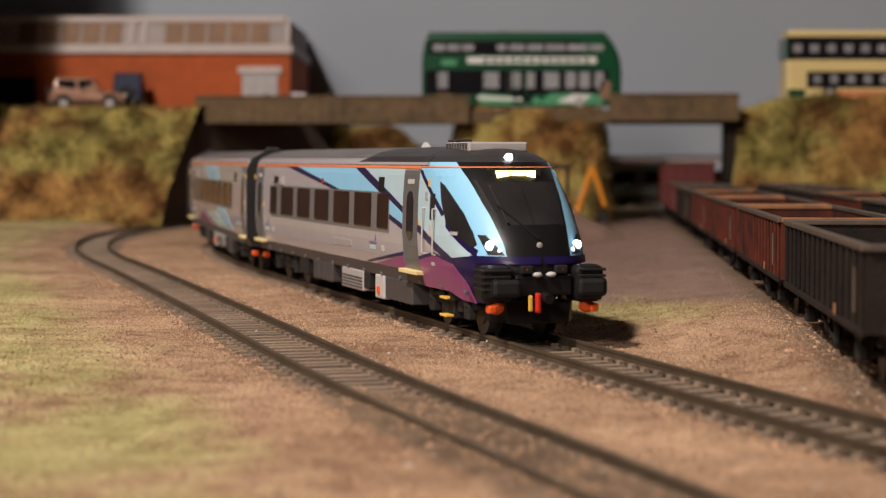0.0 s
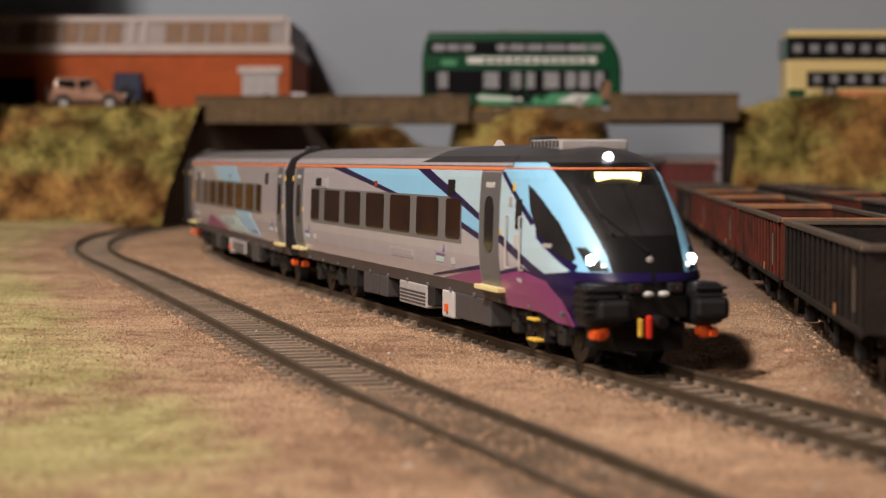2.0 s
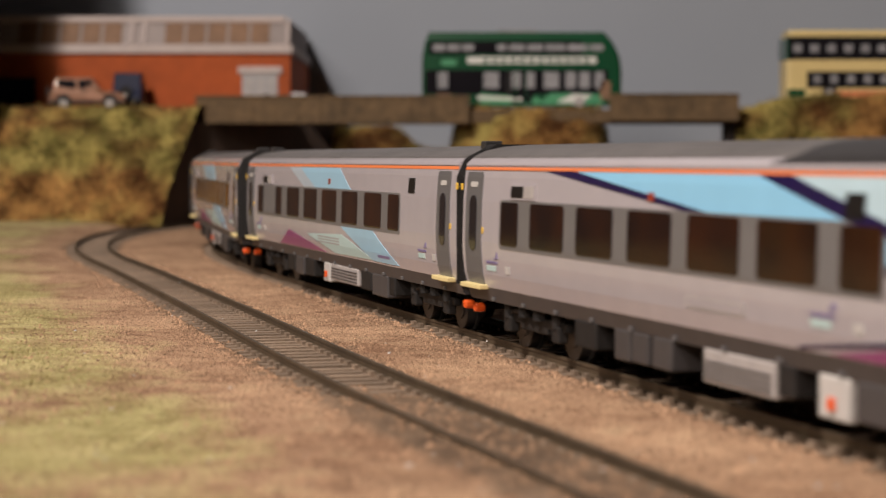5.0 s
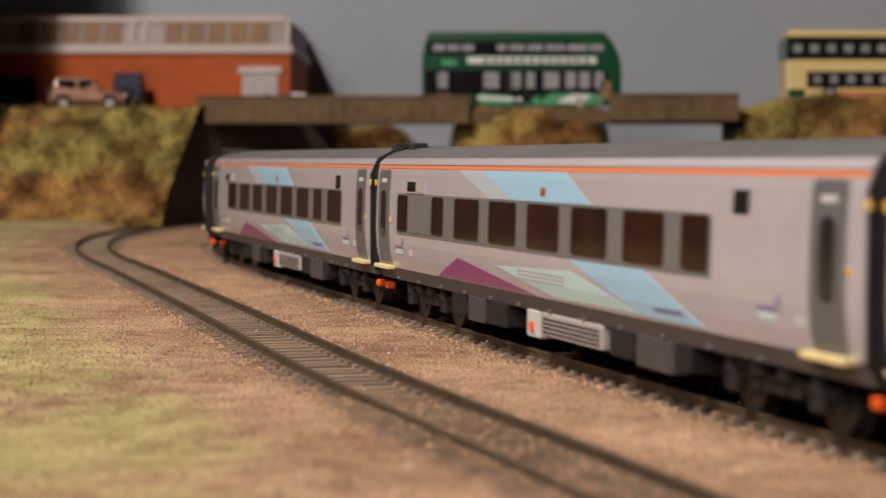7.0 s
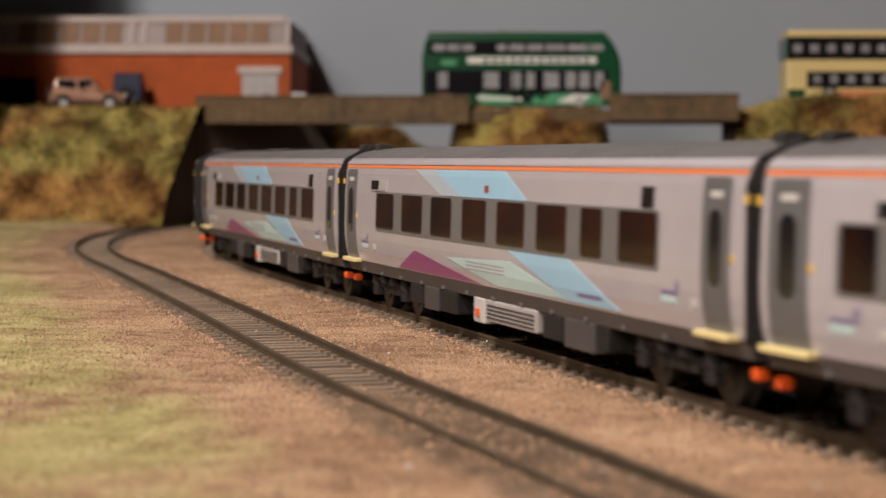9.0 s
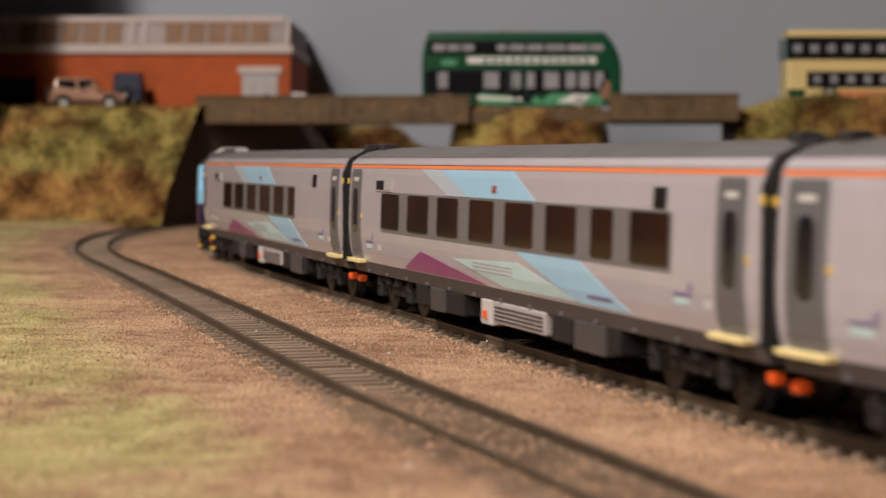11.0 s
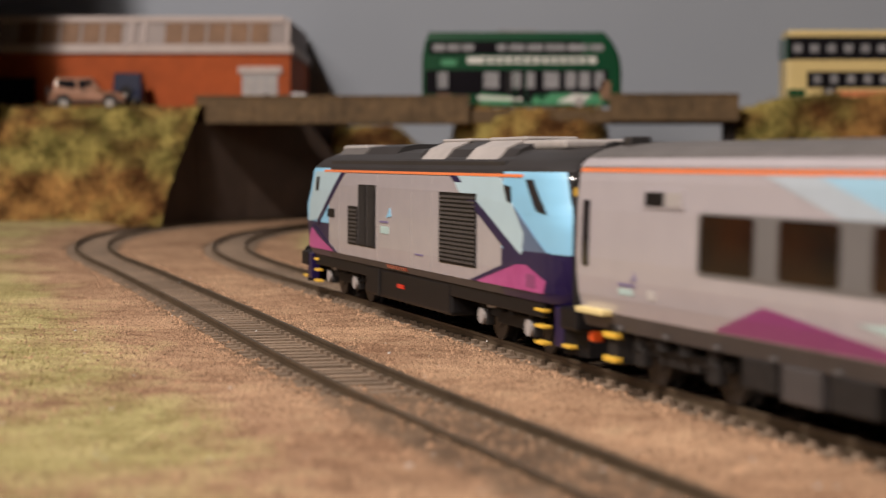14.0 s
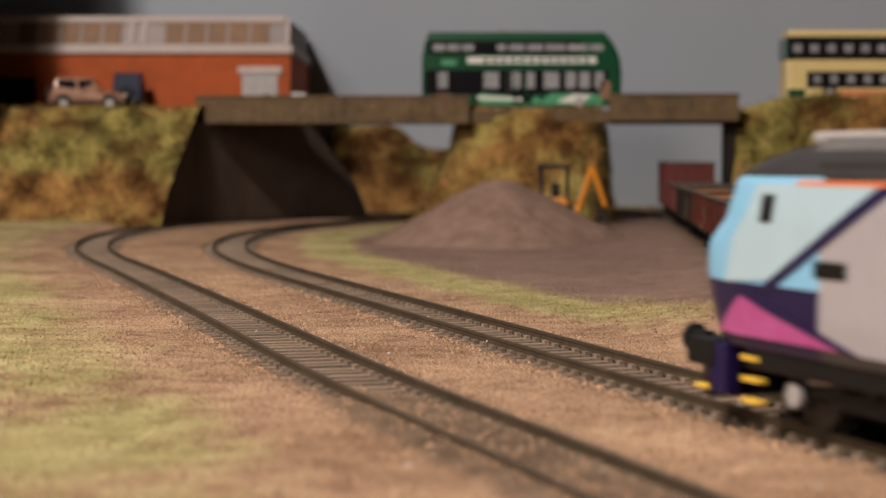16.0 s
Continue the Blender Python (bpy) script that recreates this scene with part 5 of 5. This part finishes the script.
def cream_bus():
    t = thing("double_decker_bus", "cream and green older double-decker bus", "bus", 338, 1450, 91.0)
    L, W, H = 140.0, 32.0, 56.0
    bus_shell(L, W, 3.0, H, 2.0, 2.0, "bus_cream", t, label="cream panelled body")
    S = lambda x, z: W / 2
    P = lambda nm, poly, mat, off=0.2, label="": [part(nm, on_side(poly, S, s, off), M[mat], t, label) for s in (-1, 1)]
    P("upper_glazing", round_rect(-69.5, 69.5, 29 + 4, 51, 0.8), "glass", 0.15, "dark upper window band")
    for i in range(10):
        P("upper_window", round_rect(-66 + i * 13.2, -56 + i * 13.2, 36, 46.5, 1.0), "glass", 0.3, "dark upper deck window")
        P("seat_back", round_rect(-65 + i * 13.2, -58 + i * 13.2, 38.6, 45.0, 1.6), "bus_seat", 0.36)
    P("lower_glazing", round_rect(-54, 69, 11, 24, 0.8), "glass", 0.15, "dark lower window band")
    for i in range(9):
        P("lower_window", round_rect(-51 + i * 13.2, -41 + i * 13.2, 13, 23, 1.0), "glass", 0.3, "dark lower deck window")
        P("seat_back", round_rect(-49 + i * 13.2, -43 + i * 13.2, 14.6, 21.4, 1.2), "bus_seat", 0.36)
    P("lower_panel", [(-40, 4), (69, 4), (69, 9), (-40, 9)], "bus_orange", 0.2, "orange lower panel")
    P("entrance", [(-69, 4), (-55, 4), (-55, 10), (-69, 10)], "bus_green", 0.2)
    part("roof_edge", block(-69, 69, -16.3, 16.3, H - 4.0, H - 3.2, bevel=0.3), M["bus_cream"], t)
    part("corner_panel", block(-70.3, -68.6, -16.4, 16.4, 33, 50, bevel=0.3), M["bus_green"], t, "green corner panel")
    for x in (-36, 40):
        for y in (-16.2, 16.2):
            road_wheel(t, x, y, 6.4)
    return t


def car(name, label, mat, x, y, z, rz, L=60.0, tall=24.0, estate=True):
    t = thing(name, label, "car", x, y, z, rz)
    h, w = L / 2, 11.5
    outline = [(-h, 6), (-h + 0.6, 13.5), (-h + 3, 14.6), (-h + 5, tall - 1), (-h + 8, tall), (h * 0.12, tall), (h * 0.36, 15.4), (h - 4, 13.8), (h, 11.6), (h + 0.4, 6)]
    if not estate:
        outline[3:6] = [(-h + 13, 16), (-h + 20, tall), (h * 0.05, tall)]
    rings = []
    for s, k in ((-1, 0.9), (-0.92, 1.0), (0.92, 1.0), (1, 0.9)):
        rings.append([(px * (0.985 if abs(s) == 1 else 1), s * w * (1 if pz < 15.6 else 0.9), pz if abs(s) < 1 or pz < 7 else pz - 0.5) for px, pz in outline])
    part("body", loft(rings, close=True, caps=True), M[mat], t, "glossy painted bodywork")
    S = lambda px, pz: w * (1 if pz < 15.6 else 0.9)
    for s in (-1, 1):
        for a, b, c, d in ((-h + 7, -h + 21, -h + 7.5, -h + 21), (-h + 23, h * 0.12, -h + 23, h * 0.27)):
            part("window", on_side([(c, 16.2), (d, 16.2), (b, tall - 1.6), (a, tall - 1.6)], S, s, 0.7), M["glass"], t, "dark side window")
        part("sill", on_side([(-h + 2, 5), (h - 1, 5), (h - 1, 7.4), (-h + 2, 7.4)], S, s, 0.4), M["black"], t)
        part("door_handle", on_side(round_rect(-3, 0, 13.4, 14.2, 0.2), S, s, 0.5), M["black"], t)
        for px in (-h + 11.5, h - 11):
            part("arch", rod((px, s * (w - 3), 6.4), (px, s * (w + 0.25), 6.4), 6.0, seg=20), M["black"], t)
            road_wheel(t, px, s * (w + 0.5), 5.0, 4)
        part("headlamp", block(h - 1.4, h + 0.5, *sorted((s * 6.5, s * 10.5)), 10.2, 12.6, bevel=0.4), M["bus_white"], t, "clear headlamp")
    part("bumper", block(h - 1.5, h + 1.2, -11, 11, 4.6, 8.4, bevel=0.6), M["black"], t)
    part("bumper", block(-h - 1.2, -h + 1.5, -11, 11, 4.6, 8.4, bevel=0.6), M["black"], t)
    part("spare_wheel", rod((-h - 2.6, 0, 14), (-h, 0, 14), 4.6, seg=18), M["rubber"], t)
    return t


green_bus()
cream_bus()
car("off_road_car", "copper brown off-road car parked before the brick building", "copper", -277, 1433, 84.6, 4, 58.0, 25)
car("parked_van", "dark blue tall vehicle parked behind the copper car", "dark_blue", -250, 1469, 86.0, 90, 38.0, 29)
car("parked_car", "silver-grey car seen over the bridge girder", "car_grey", -110, 1440, 79.0, 0, 54.0, 19, False)


# ---- brick building ----
def building():
    t = thing("brick_building", "orange-red brick shed with white fascia and tan rooflights", "building", 0, 0, 84)
    x0, x1, y0, y1 = -760.0, -124.0, 1490.0, 1694.0
    H = 49.5
    wl = part("wall", block(x0, x1, y0, y1, -4, H), M["brick"], t, "orange-red brick walling")
    part("fascia", block(x0 - 2, x1 + 2.5, y0 - 3.5, y1 + 2, H - 1.5, H + 5.5, bevel=0.5), M["trim_white"], t, "white fascia board")
    slope = lambda f: (y0 + 2 + 11 * f, H + 5.5 + 21 * f)
    (ya, za), (yb, zb) = slope(0), slope(1)
    part("roof", loft([[(x, ya, za), (x, yb, zb), (x, y1 - 1, zb), (x, y1, H + 6)] for x in (x0, x1 - 1)], close=True, caps=True), M["roof_pale"], t, "pale sloping roof")
    part("ridge", block(x0, x1 - 5, yb - 3, yb + 3, zb - 2, zb + 3, bevel=0.5), M["trim_white"], t, "white ridge")
    # rooflights lie on the slope, each with bars between
    for a, b in ((-700, -620), (-600, -520), (-500, -412), (-346, -260), (-227, -140)):
        n = 5
        for i in range(n):
            u0, u1 = a + (b - a) * i / n + 1.2, a + (b - a) * (i + 1) / n - 1.2
            p0, p1 = slope(0.06), slope(0.86)
            part("rooflight", loft([[(u, p0[0] - 0.6, p0[1] + 0.6), (u, p1[0] - 0.6, p1[1] + 0.6), (u, p1[0] - 0.6, p1[1]), (u, p0[0] - 0.6, p0[1])] for u in (u0, u1)], close=True, caps=True),
                 M["roof_tan"], t, "tan rooflight pane")
    for u in (x1 - 1, x0, -242, -252):
        p0, p1 = slope(0), slope(1)
        part("roof_bar", loft([[(u + d, p0[0] - 1.6, p0[1] + 1.6), (u + d, p1[0] - 1.6, p1[1] + 1.6), (u + d, p1[0], p1[1]), (u + d, p0[0], p0[1])] for d in (-2.2, 0.4)], close=True, caps=True),
             M["trim_white"], t, "white roof bar")
    d = part("door", block(-163, -134, y0 - 1.0, y0 + 1, -3, 32), M["car_grey"], t, "grey panelled door")
    for k in range(3):
        part("door_panel", block(-161 + k * 9.2, -153.5 + k * 9.2, y0 - 1.6, y0 - 1.0, 2, 29, bevel=0.2), M["box_grey"], d)
    part("lintel", block(-166, -130.5, y0 - 3, y0 + 1, 31.5, 37.5, bevel=0.5), M["trim_white"], t, "white door lintel")
    d = part("door", block(-410, -331, y0 - 1.0, y0 + 1, -3, 28), M["dark_blue"], t, "dark blue roller door")
    for k in range(7):
        part("door_slat", block(-408, -333, y0 - 1.5, y0 - 1.0, k * 4, k * 4 + 3), M["dark_blue"], d)
    # courses of bricks, proud of the wall by a hair
    bm = bmesh.new()
    hsh = random.Random(4)
    for r in range(13):
        z = -2.5 + r * 4.0
        x = -520 + (4.3 if r % 2 else 0)
        while x < x1 - 8.4:
            xe = x + 8.2
            clear = (xe < -167 or x > -131) if z < 38 else True
            clear = clear and ((xe < -411 or x > -330) if z < 28 else True)
            if clear and z + 3.5 < H - 1.2:
                o = y0 - 0.28 - hsh.random() * 0.12
                q = [bm.verts.new(p) for p in ((x, o, z), (xe, o, z), (xe, o, z + 3.5), (x, o, z + 3.5), (x, y0, z), (xe, y0, z), (xe, y0, z + 3.5), (x, y0, z + 3.5))]
                for f in ((0, 1, 2, 3), (0, 1, 5, 4), (3, 2, 6, 7), (0, 3, 7, 4), (1, 2, 6, 5)):
                    bm.faces.new([q[i] for i in f])
            x += 8.7
    tagged(part("brickwork", bm, M["brick"], wl), kind="stuff")
    return t


building()
# added board out of view: blocks the room lamp, shading building and backdrop at left
tagged(part("side_board", block(-600, 0, -5, 5, -300, 700), M["dark_board"]), "unseen plain board added to shade the left end", "board", kind="structure").matrix_basis = pose(-0.352, 1.273, 0.29, 0, -4, 0)


# ---- spoil heap and digger ----
def spoil_heap():
    verts, nu, nv, c = [], 96, 34, (34.0, 1085.0)
    for j in range(nv + 1):
        r = j / nv
        for i in range(nu):
            a = 2 * math.pi * i / nu
            wob = 1 + 0.10 * math.sin(a * 2 + 1) + 0.07 * math.sin(a * 3)
            x, y = c[0] + 78 * r * math.cos(a) * wob, c[1] + 84 * r * math.sin(a) * wob
            z = GROUND_Z - 1.6 + 43.5 * (max(0, 1 - r) ** 1.12) * (1 - 0.10 * math.exp(-(r / 0.08) ** 2))
            p = Vector((x, y, 0))
            z += (1.6 * noise.noise(p / 22) + 0.8 * noise.noise(p / 7)) * min(1, 3 * (1 - r))
            verts.append((x * MM, y * MM, z * MM))
    faces = [(j * nu + i, j * nu + (i + 1) % nu, (j + 1) * nu + (i + 1) % nu, (j + 1) * nu + i) for j in range(nv) for i in range(nu)]
    me = bpy.data.meshes.new("spoil_mound")
    me.from_pydata(verts, [], faces)
    me.polygons.foreach_set("use_smooth", [True] * len(faces))
    me.materials.append(SPOIL)
    tagged(new("spoil_mound", me), "broad pinkish-brown mound of fine spoil", "mound")


spoil_heap()


def digger():
    t = thing("backhoe_digger", "orange-yellow backhoe digger with dark cab behind the heap", "digger", 74, 1300, -2.6, 172)
    part("chassis", block(-24, 22, -8, 8, 7, 15, bevel=1.0), M["digger"], t, "orange chassis")
    part("bonnet", loft([[(4, -6.5, 14), (4, 6.5, 14), (4, 6.0, 23), (4, -6.0, 23)], [(30, -6, 13), (30, 6, 13), (30, 5, 19), (30, -5, 19)]], close=True, caps=True), M["digger"], t, "orange bonnet")
    cb = part("cab", block(-15, 5, -9, 9, 15, 22, bevel=0.6), M["digger"], t, "digger cab")
    for x in (-14.2, 4.2):
        for y in (-8.4, 8.4):
            part("cab_post", block(x - 0.8, x + 0.8, y - 0.8, y + 0.8, 21, 43), M["black"], cb)
    part("cab_roof", block(-16.5, 6.5, -9.8, 9.8, 42.5, 45.5, bevel=0.8), M["black"], cb, "black cab roof")
    part("driver_seat", block(-9, -3, -4, 4, 22, 32, bevel=0.8), M["black"], cb)
    for x, r in ((-13, 8.6), (22, 5.8)):
        for y in (-11, 11):
            road_wheel(t, x, y, r, 5)
    bm = rod((-22, 0, 14), (-32, 0, 44), 2.4, seg=8)
    boom = part("boom", bm, M["digger"], t, "orange backhoe boom")
    part("dipper", rod((-32, 0, 44), (-41, 0, 16), 1.9, seg=8), M["digger"], boom)
    part("ram", rod((-21, 0, 20), (-29.5, 0, 38), 1.0, seg=8), M["steel"], boom)
    part("bucket", loft([[(-45, -5, 4), (-45, 5, 4), (-38, 5, 15), (-38, -5, 15)], [(-36, -5, 4.2), (-36, 5, 4.2), (-36, 5, 14), (-36, -5, 14)]], close=True, caps=True), M["black"], boom)
    for y in (-5, 5):
        part("loader_arm", rod((2, y * 1.7, 20), (38, y, 12), 1.5, seg=8), M["digger"], t, "orange loader arm")
    part("shovel", loft([[(37, -12, 6), (37, 12, 6), (37, 12, 17), (37, -12, 17)], [(46, -12, 4.6), (46, 12, 4.6), (41, 12, 12), (41, -12, 12)]], close=True, caps=True), M["digger"], t, "orange front shovel")
    return t


digger()


# ---- small cover: grass fibres, grit, tufts ----
def scatter_mesh(name, label, category, mat, verts, faces):
    me = bpy.data.meshes.new(name)
    me.from_pydata(verts, [], faces)
    me.materials.append(mat)
    return tagged(new(name, me), label, category, kind="stuff")


FIBRE = node_material("dry_grass", (0.42, 0.355, 0.16), 0.9, 0, 0.5, 300, second=(0.25, 0.21, 0.075))
SCRUB = node_material("bank_fibre", (0.26, 0.19, 0.06), 0.9, 0, 0.5, 90, second=(0.11, 0.06, 0.015))


def grass():
    rnd = random.Random(11)
    verts, faces = [], []

    def blade(x, y, z, h, lean, w):
        a = rnd.random() * 6.283
        dx, dy = math.cos(a) * lean * h, math.sin(a) * lean * h
        px, py = -math.sin(a) * w, math.cos(a) * w
        i = len(verts)
        verts.extend([((x - px) * MM, (y - py) * MM, z * MM), ((x + px) * MM, (y + py) * MM, z * MM),
                      ((x + dx) * MM, (y + dy) * MM, (z + h) * MM)])
        faces.append((i, i + 1, i + 2))

    n = 0
    while n < 30000:
        y = 200 + 900 * rnd.random() ** 1.25
        x = (rnd.random() * 2 - 1) * (0.26 * y + 10)
        z, turf, yard, bed = ground_at(x, y) if rnd.random() < 0.75 else (0, 0, 0, 0)
        if turf > 0.25 + 0.5 * rnd.random():
            for _ in range(6):
                blade(x + rnd.gauss(0, 2.2), y + rnd.gauss(0, 2.2), z - 0.3, 0.5 + 1.1 * rnd.random() ** 2, 0.7 + 1.3 * rnd.random(), 0.11)
            n += 6
        elif rnd.random() < 0.02:
            n += 1
    for x, y in ((60, 566), (70, 590), (52, 610), (78, 560), (46, 640), (66, 540), (84, 545), (58, 585), (25, 720), (32, 690), (40, 665), (72, 610), (64, 628), (90, 575), (50, 560)):
        for _ in range(110):
            xx, yy = x + rnd.gauss(0, 7), y + rnd.gauss(0, 8)
            blade(xx, yy, ground_at(x, y)[0] - 0.6, 0.8 + 2.0 * rnd.random(), 1.2 + 1.2 * rnd.random(), 0.09)
    scatter_mesh("grass", "short dry olive grass fibres on the turf", "grass", FIBRE, verts, faces)


grass()


GRID = {}


def quick_ground(x, y):
    """The ground's height and cover, kept by the centimetre."""
    k = (round(x / 6), round(y / 6))
    if k not in GRID:
        GRID[k] = ground_at(k[0] * 6.0, k[1] * 6.0)
    return GRID[k]


def grit():
    """Loose grit over the ground and small stones at the sleeper ends."""
    rnd = random.Random(5)
    verts, faces = [], []

    def stone(x, y, z, r):
        i = len(verts)
        for dx, dy, dz in ((1, 0, 0), (-1, 0, 0), (0, 1, 0), (0, -1, 0), (0, 0, 1)):
            k = r * (0.7 + 0.6 * rnd.random())
            verts.append(((x + dx * k) * MM, (y + dy * k) * MM, (z + dz * k * 0.8) * MM))
        faces.extend([(i, i + 2, i + 4), (i + 2, i + 1, i + 4), (i + 1, i + 3, i + 4), (i + 3, i, i + 4)])

    for _ in range(60000):
        y = 230 + 620 * rnd.random() ** 1.1
        x = (rnd.random() * 2 - 1) * (0.25 * y + 6)
        if x < -0.11 * y - 60 and rnd.random() < 0.6:
            continue
        z, turf, yard, bed = quick_ground(x, y)
        if turf < 0.5 + 0.5 * rnd.random() and yard < 0.35 + 0.1 * rnd.random():
            stone(x, y, z - 0.1, 0.2 + 0.4 * rnd.random() ** 2.5)
    for line in (LOOP, MAIN):
        for _ in range(5200):
            s = -450 + 850 * rnd.random()
            c, d = line.at(s), line.way(s)
            o = rnd.choice((-1, 1)) * (14.2 + abs(rnd.gauss(0, 2.6)))
            stone(c.x + d.y * o, c.y - d.x * o, GROUND_Z - 0.25, 0.3 + 0.65 * rnd.random() ** 2.5)
    scatter_mesh("grit", "loose brown grit and small stones beside the track", "gravel", M["grit"], verts, faces)
    v2, f2 = [], []
    verts, faces = v2, f2
    for _ in range(70):
        y = 230 + 620 * rnd.random() ** 1.4
        x = (rnd.random() * 2 - 1) * (0.25 * y)
        stone(x, y, GROUND_Z + 0.8, 0.22 + 0.3 * rnd.random())
    me = scatter_mesh("pale_chips", "few pale stone chips lying about", "stones", M["white"], v2, f2)


grit()


def scrub():
    """Fibres and clumps that roughen the banks."""
    rnd = random.Random(21)
    verts, faces = [], []
    for ob in [o for o in scene.objects if o.name.split(".")[0] in ("embankment", "bridge_pier")]:
        me = ob.data
        polys = [p for p in me.polygons if p.center.y < 1.76 and abs(p.center.x) < 0.46 and p.center.z > -0.004]
        for p in polys:
            k = 3 if p.center.y < 1.45 else 1
            for _ in range(k):
                a, b, c = [me.vertices[i].co for i in rnd.sample(list(p.vertices), 3)]
                u, v = rnd.random(), rnd.random()
                q = a + (b - a) * u * 0.6 + (c - a) * v * 0.6
                h = (1.5 + 4.5 * rnd.random()) * MM
                d = (p.normal + Vector((rnd.gauss(0, 0.6), rnd.gauss(0, 0.6), rnd.gauss(0.4, 0.5)))).normalized() * h
                if d.dot(p.normal) < 0:
                    d = -d
                w = Vector((rnd.gauss(0, 1), rnd.gauss(0, 1), rnd.gauss(0, 1))).normalized() * 0.8 * MM
                i = len(verts)
                verts.extend([tuple(q - w), tuple(q + w), tuple(q + d)])
                faces.append((i, i + 1, i + 2))
    scatter_mesh("scrub", "dry ochre scrub fibres covering the banks", "scrub", SCRUB, verts, faces)


scrub()


# ---- sleepers, piece by piece where the camera is near, joined beyond ----
def sleeper_mesh():
    bm = block(-13.4, 13.4, -1.6, 1.6, -4.6, -2.75)
    for y in (-8.75, 8.75):
        block(y - 2.0, y - 0.8, -1.2, 1.2, -2.75, -1.9, bm)
        block(y + 0.8, y + 2.0, -1.2, 1.2, -2.75, -1.9, bm)
    for v in bm.verts:
        v.co *= MM
    me = bpy.data.meshes.new("sleeper")
    bm.to_mesh(me)
    bm.free()
    me.materials.append(M["sleeper"])
    return me


def sleepers():
    me = sleeper_mesh()
    base = [tuple(v.co) for v in me.vertices]
    polys = [tuple(p.vertices) for p in me.polygons]
    rnd = random.Random(2)
    for line, owner, s0, s1, n0, n1 in ((LOOP, loop_track, -900, 420, -560, 420), (MAIN, main_track, -900, 430, -560, 430),
                                        (SID_A, siding_track, 20, 1540, 1000, 1540), (SID_B, siding_track_b, 20, 1540, 1540, 1541)):
        verts, faces, s = [], [], s0
        while s < s1:
            c, d = line.at(s), line.way(s)
            m = Matrix.Translation((c.x * MM, c.y * MM, rnd.uniform(-0.12, 0.1) * MM)) @ pose(0, 0, 0, 0, 0, math.degrees(math.atan2(d.y, d.x)) + 90 + rnd.uniform(-1.2, 1.2))
            if n0 <= s < n1:
                ob = new("sleeper", me)
                ob.parent = owner
                ob.matrix_basis = m
            else:
                i = len(verts)
                verts.extend(tuple(m @ Vector(p)) for p in base)
                faces.extend(tuple(i + k for k in p) for p in polys)
            s += 7.4
        far = bpy.data.meshes.new("far_sleepers")
        far.from_pydata(verts, [], faces)
        far.materials.append(M["sleeper"])
        ob = new("far_sleepers", far)
        ob.parent = owner
        tagged(ob, kind="stuff")


sleepers()


# ---- the train runs: how far the rear of the driving coach has come along the main line ----
RUN = ((0, -193.8), (0.5, -180.3), (1, -163.9), (1.5, -145.1), (2, -123.0), (2.5, -98.4), (3, -69.5), (3.5, -37.3), (4, -1.0), (5.1, 91.0), (6.3, 205.1),
       (7, 288.9), (8, 411.2), (9, 543.5), (10.1, 705.5), (11.3, 891.4), (12, 1008.2), (13, 1174.2), (14, 1342.3), (15, 1510.6), (16, 1677.5))
PITCH = 294.63


def run_at(t):
    ts = [r[0] for r in RUN]
    i = max(0, min(len(RUN) - 2, int(np.searchsorted(ts, t, "right")) - 1))

    def slope(k):
        if k == 0:
            return 24.0
        if k == len(RUN) - 1:
            return 167.0
        return (RUN[k + 1][1] - RUN[k - 1][1]) / (RUN[k + 1][0] - RUN[k - 1][0])

    h = RUN[i + 1][0] - RUN[i][0]
    u = (t - RUN[i][0]) / h
    return ((2 * u ** 3 - 3 * u ** 2 + 1) * RUN[i][1] + (u ** 3 - 2 * u ** 2 + u) * h * slope(i) +
            (-2 * u ** 3 + 3 * u ** 2) * RUN[i + 1][1] + (u ** 3 - u ** 2) * h * slope(i + 1))


def vehicle_pose(s, half):
    a, b = MAIN.at(s + half), MAIN.at(s - half)
    d = a - b
    m = (a + b) / 2
    return pose(m.x * MM, m.y * MM, 0, 0, 0, math.degrees(math.atan2(d.y, d.x)))


def motions():
    rolling = ((driving, PITCH / 2, 105), (coach_second, -PITCH / 2, 105), (coach_third, -1.5 * PITCH, 105),
               (coach_fourth, -2.5 * PITCH, 105), (coach_last, -3.5 * PITCH, 105), (loco, -4 * PITCH - 138, 84))
    times = [i * 0.2 for i in range(81)]
    for v, shift, half in rolling:
        walk(v, [(t, vehicle_pose(run_at(t) + shift, half)) for t in times])
    # wheels turn with the way run, a sixth of a turn or less from row to row
    for w, x, r in SPIN:
        rows, t, last = [], 0.0, -1
        while t <= 16.0 + 1e-6:
            if frame(t) != last:
                last = frame(t)
                rows.append((t, pose(x * MM, 0, r * MM, 0, math.degrees((run_at(t) - run_at(0)) / r), 0)))
            v = max(10.0, (run_at(t + 0.05) - run_at(t)) / 0.05)
            t += max(1 / 30, min(0.5, r * 1.0 / v))
        if rows[-1][0] < 15.99:
            rows.append((16.0, pose(x * MM, 0, r * MM, 0, math.degrees((run_at(16.0) - run_at(0)) / r), 0)))
        walk(w, rows)


motions()
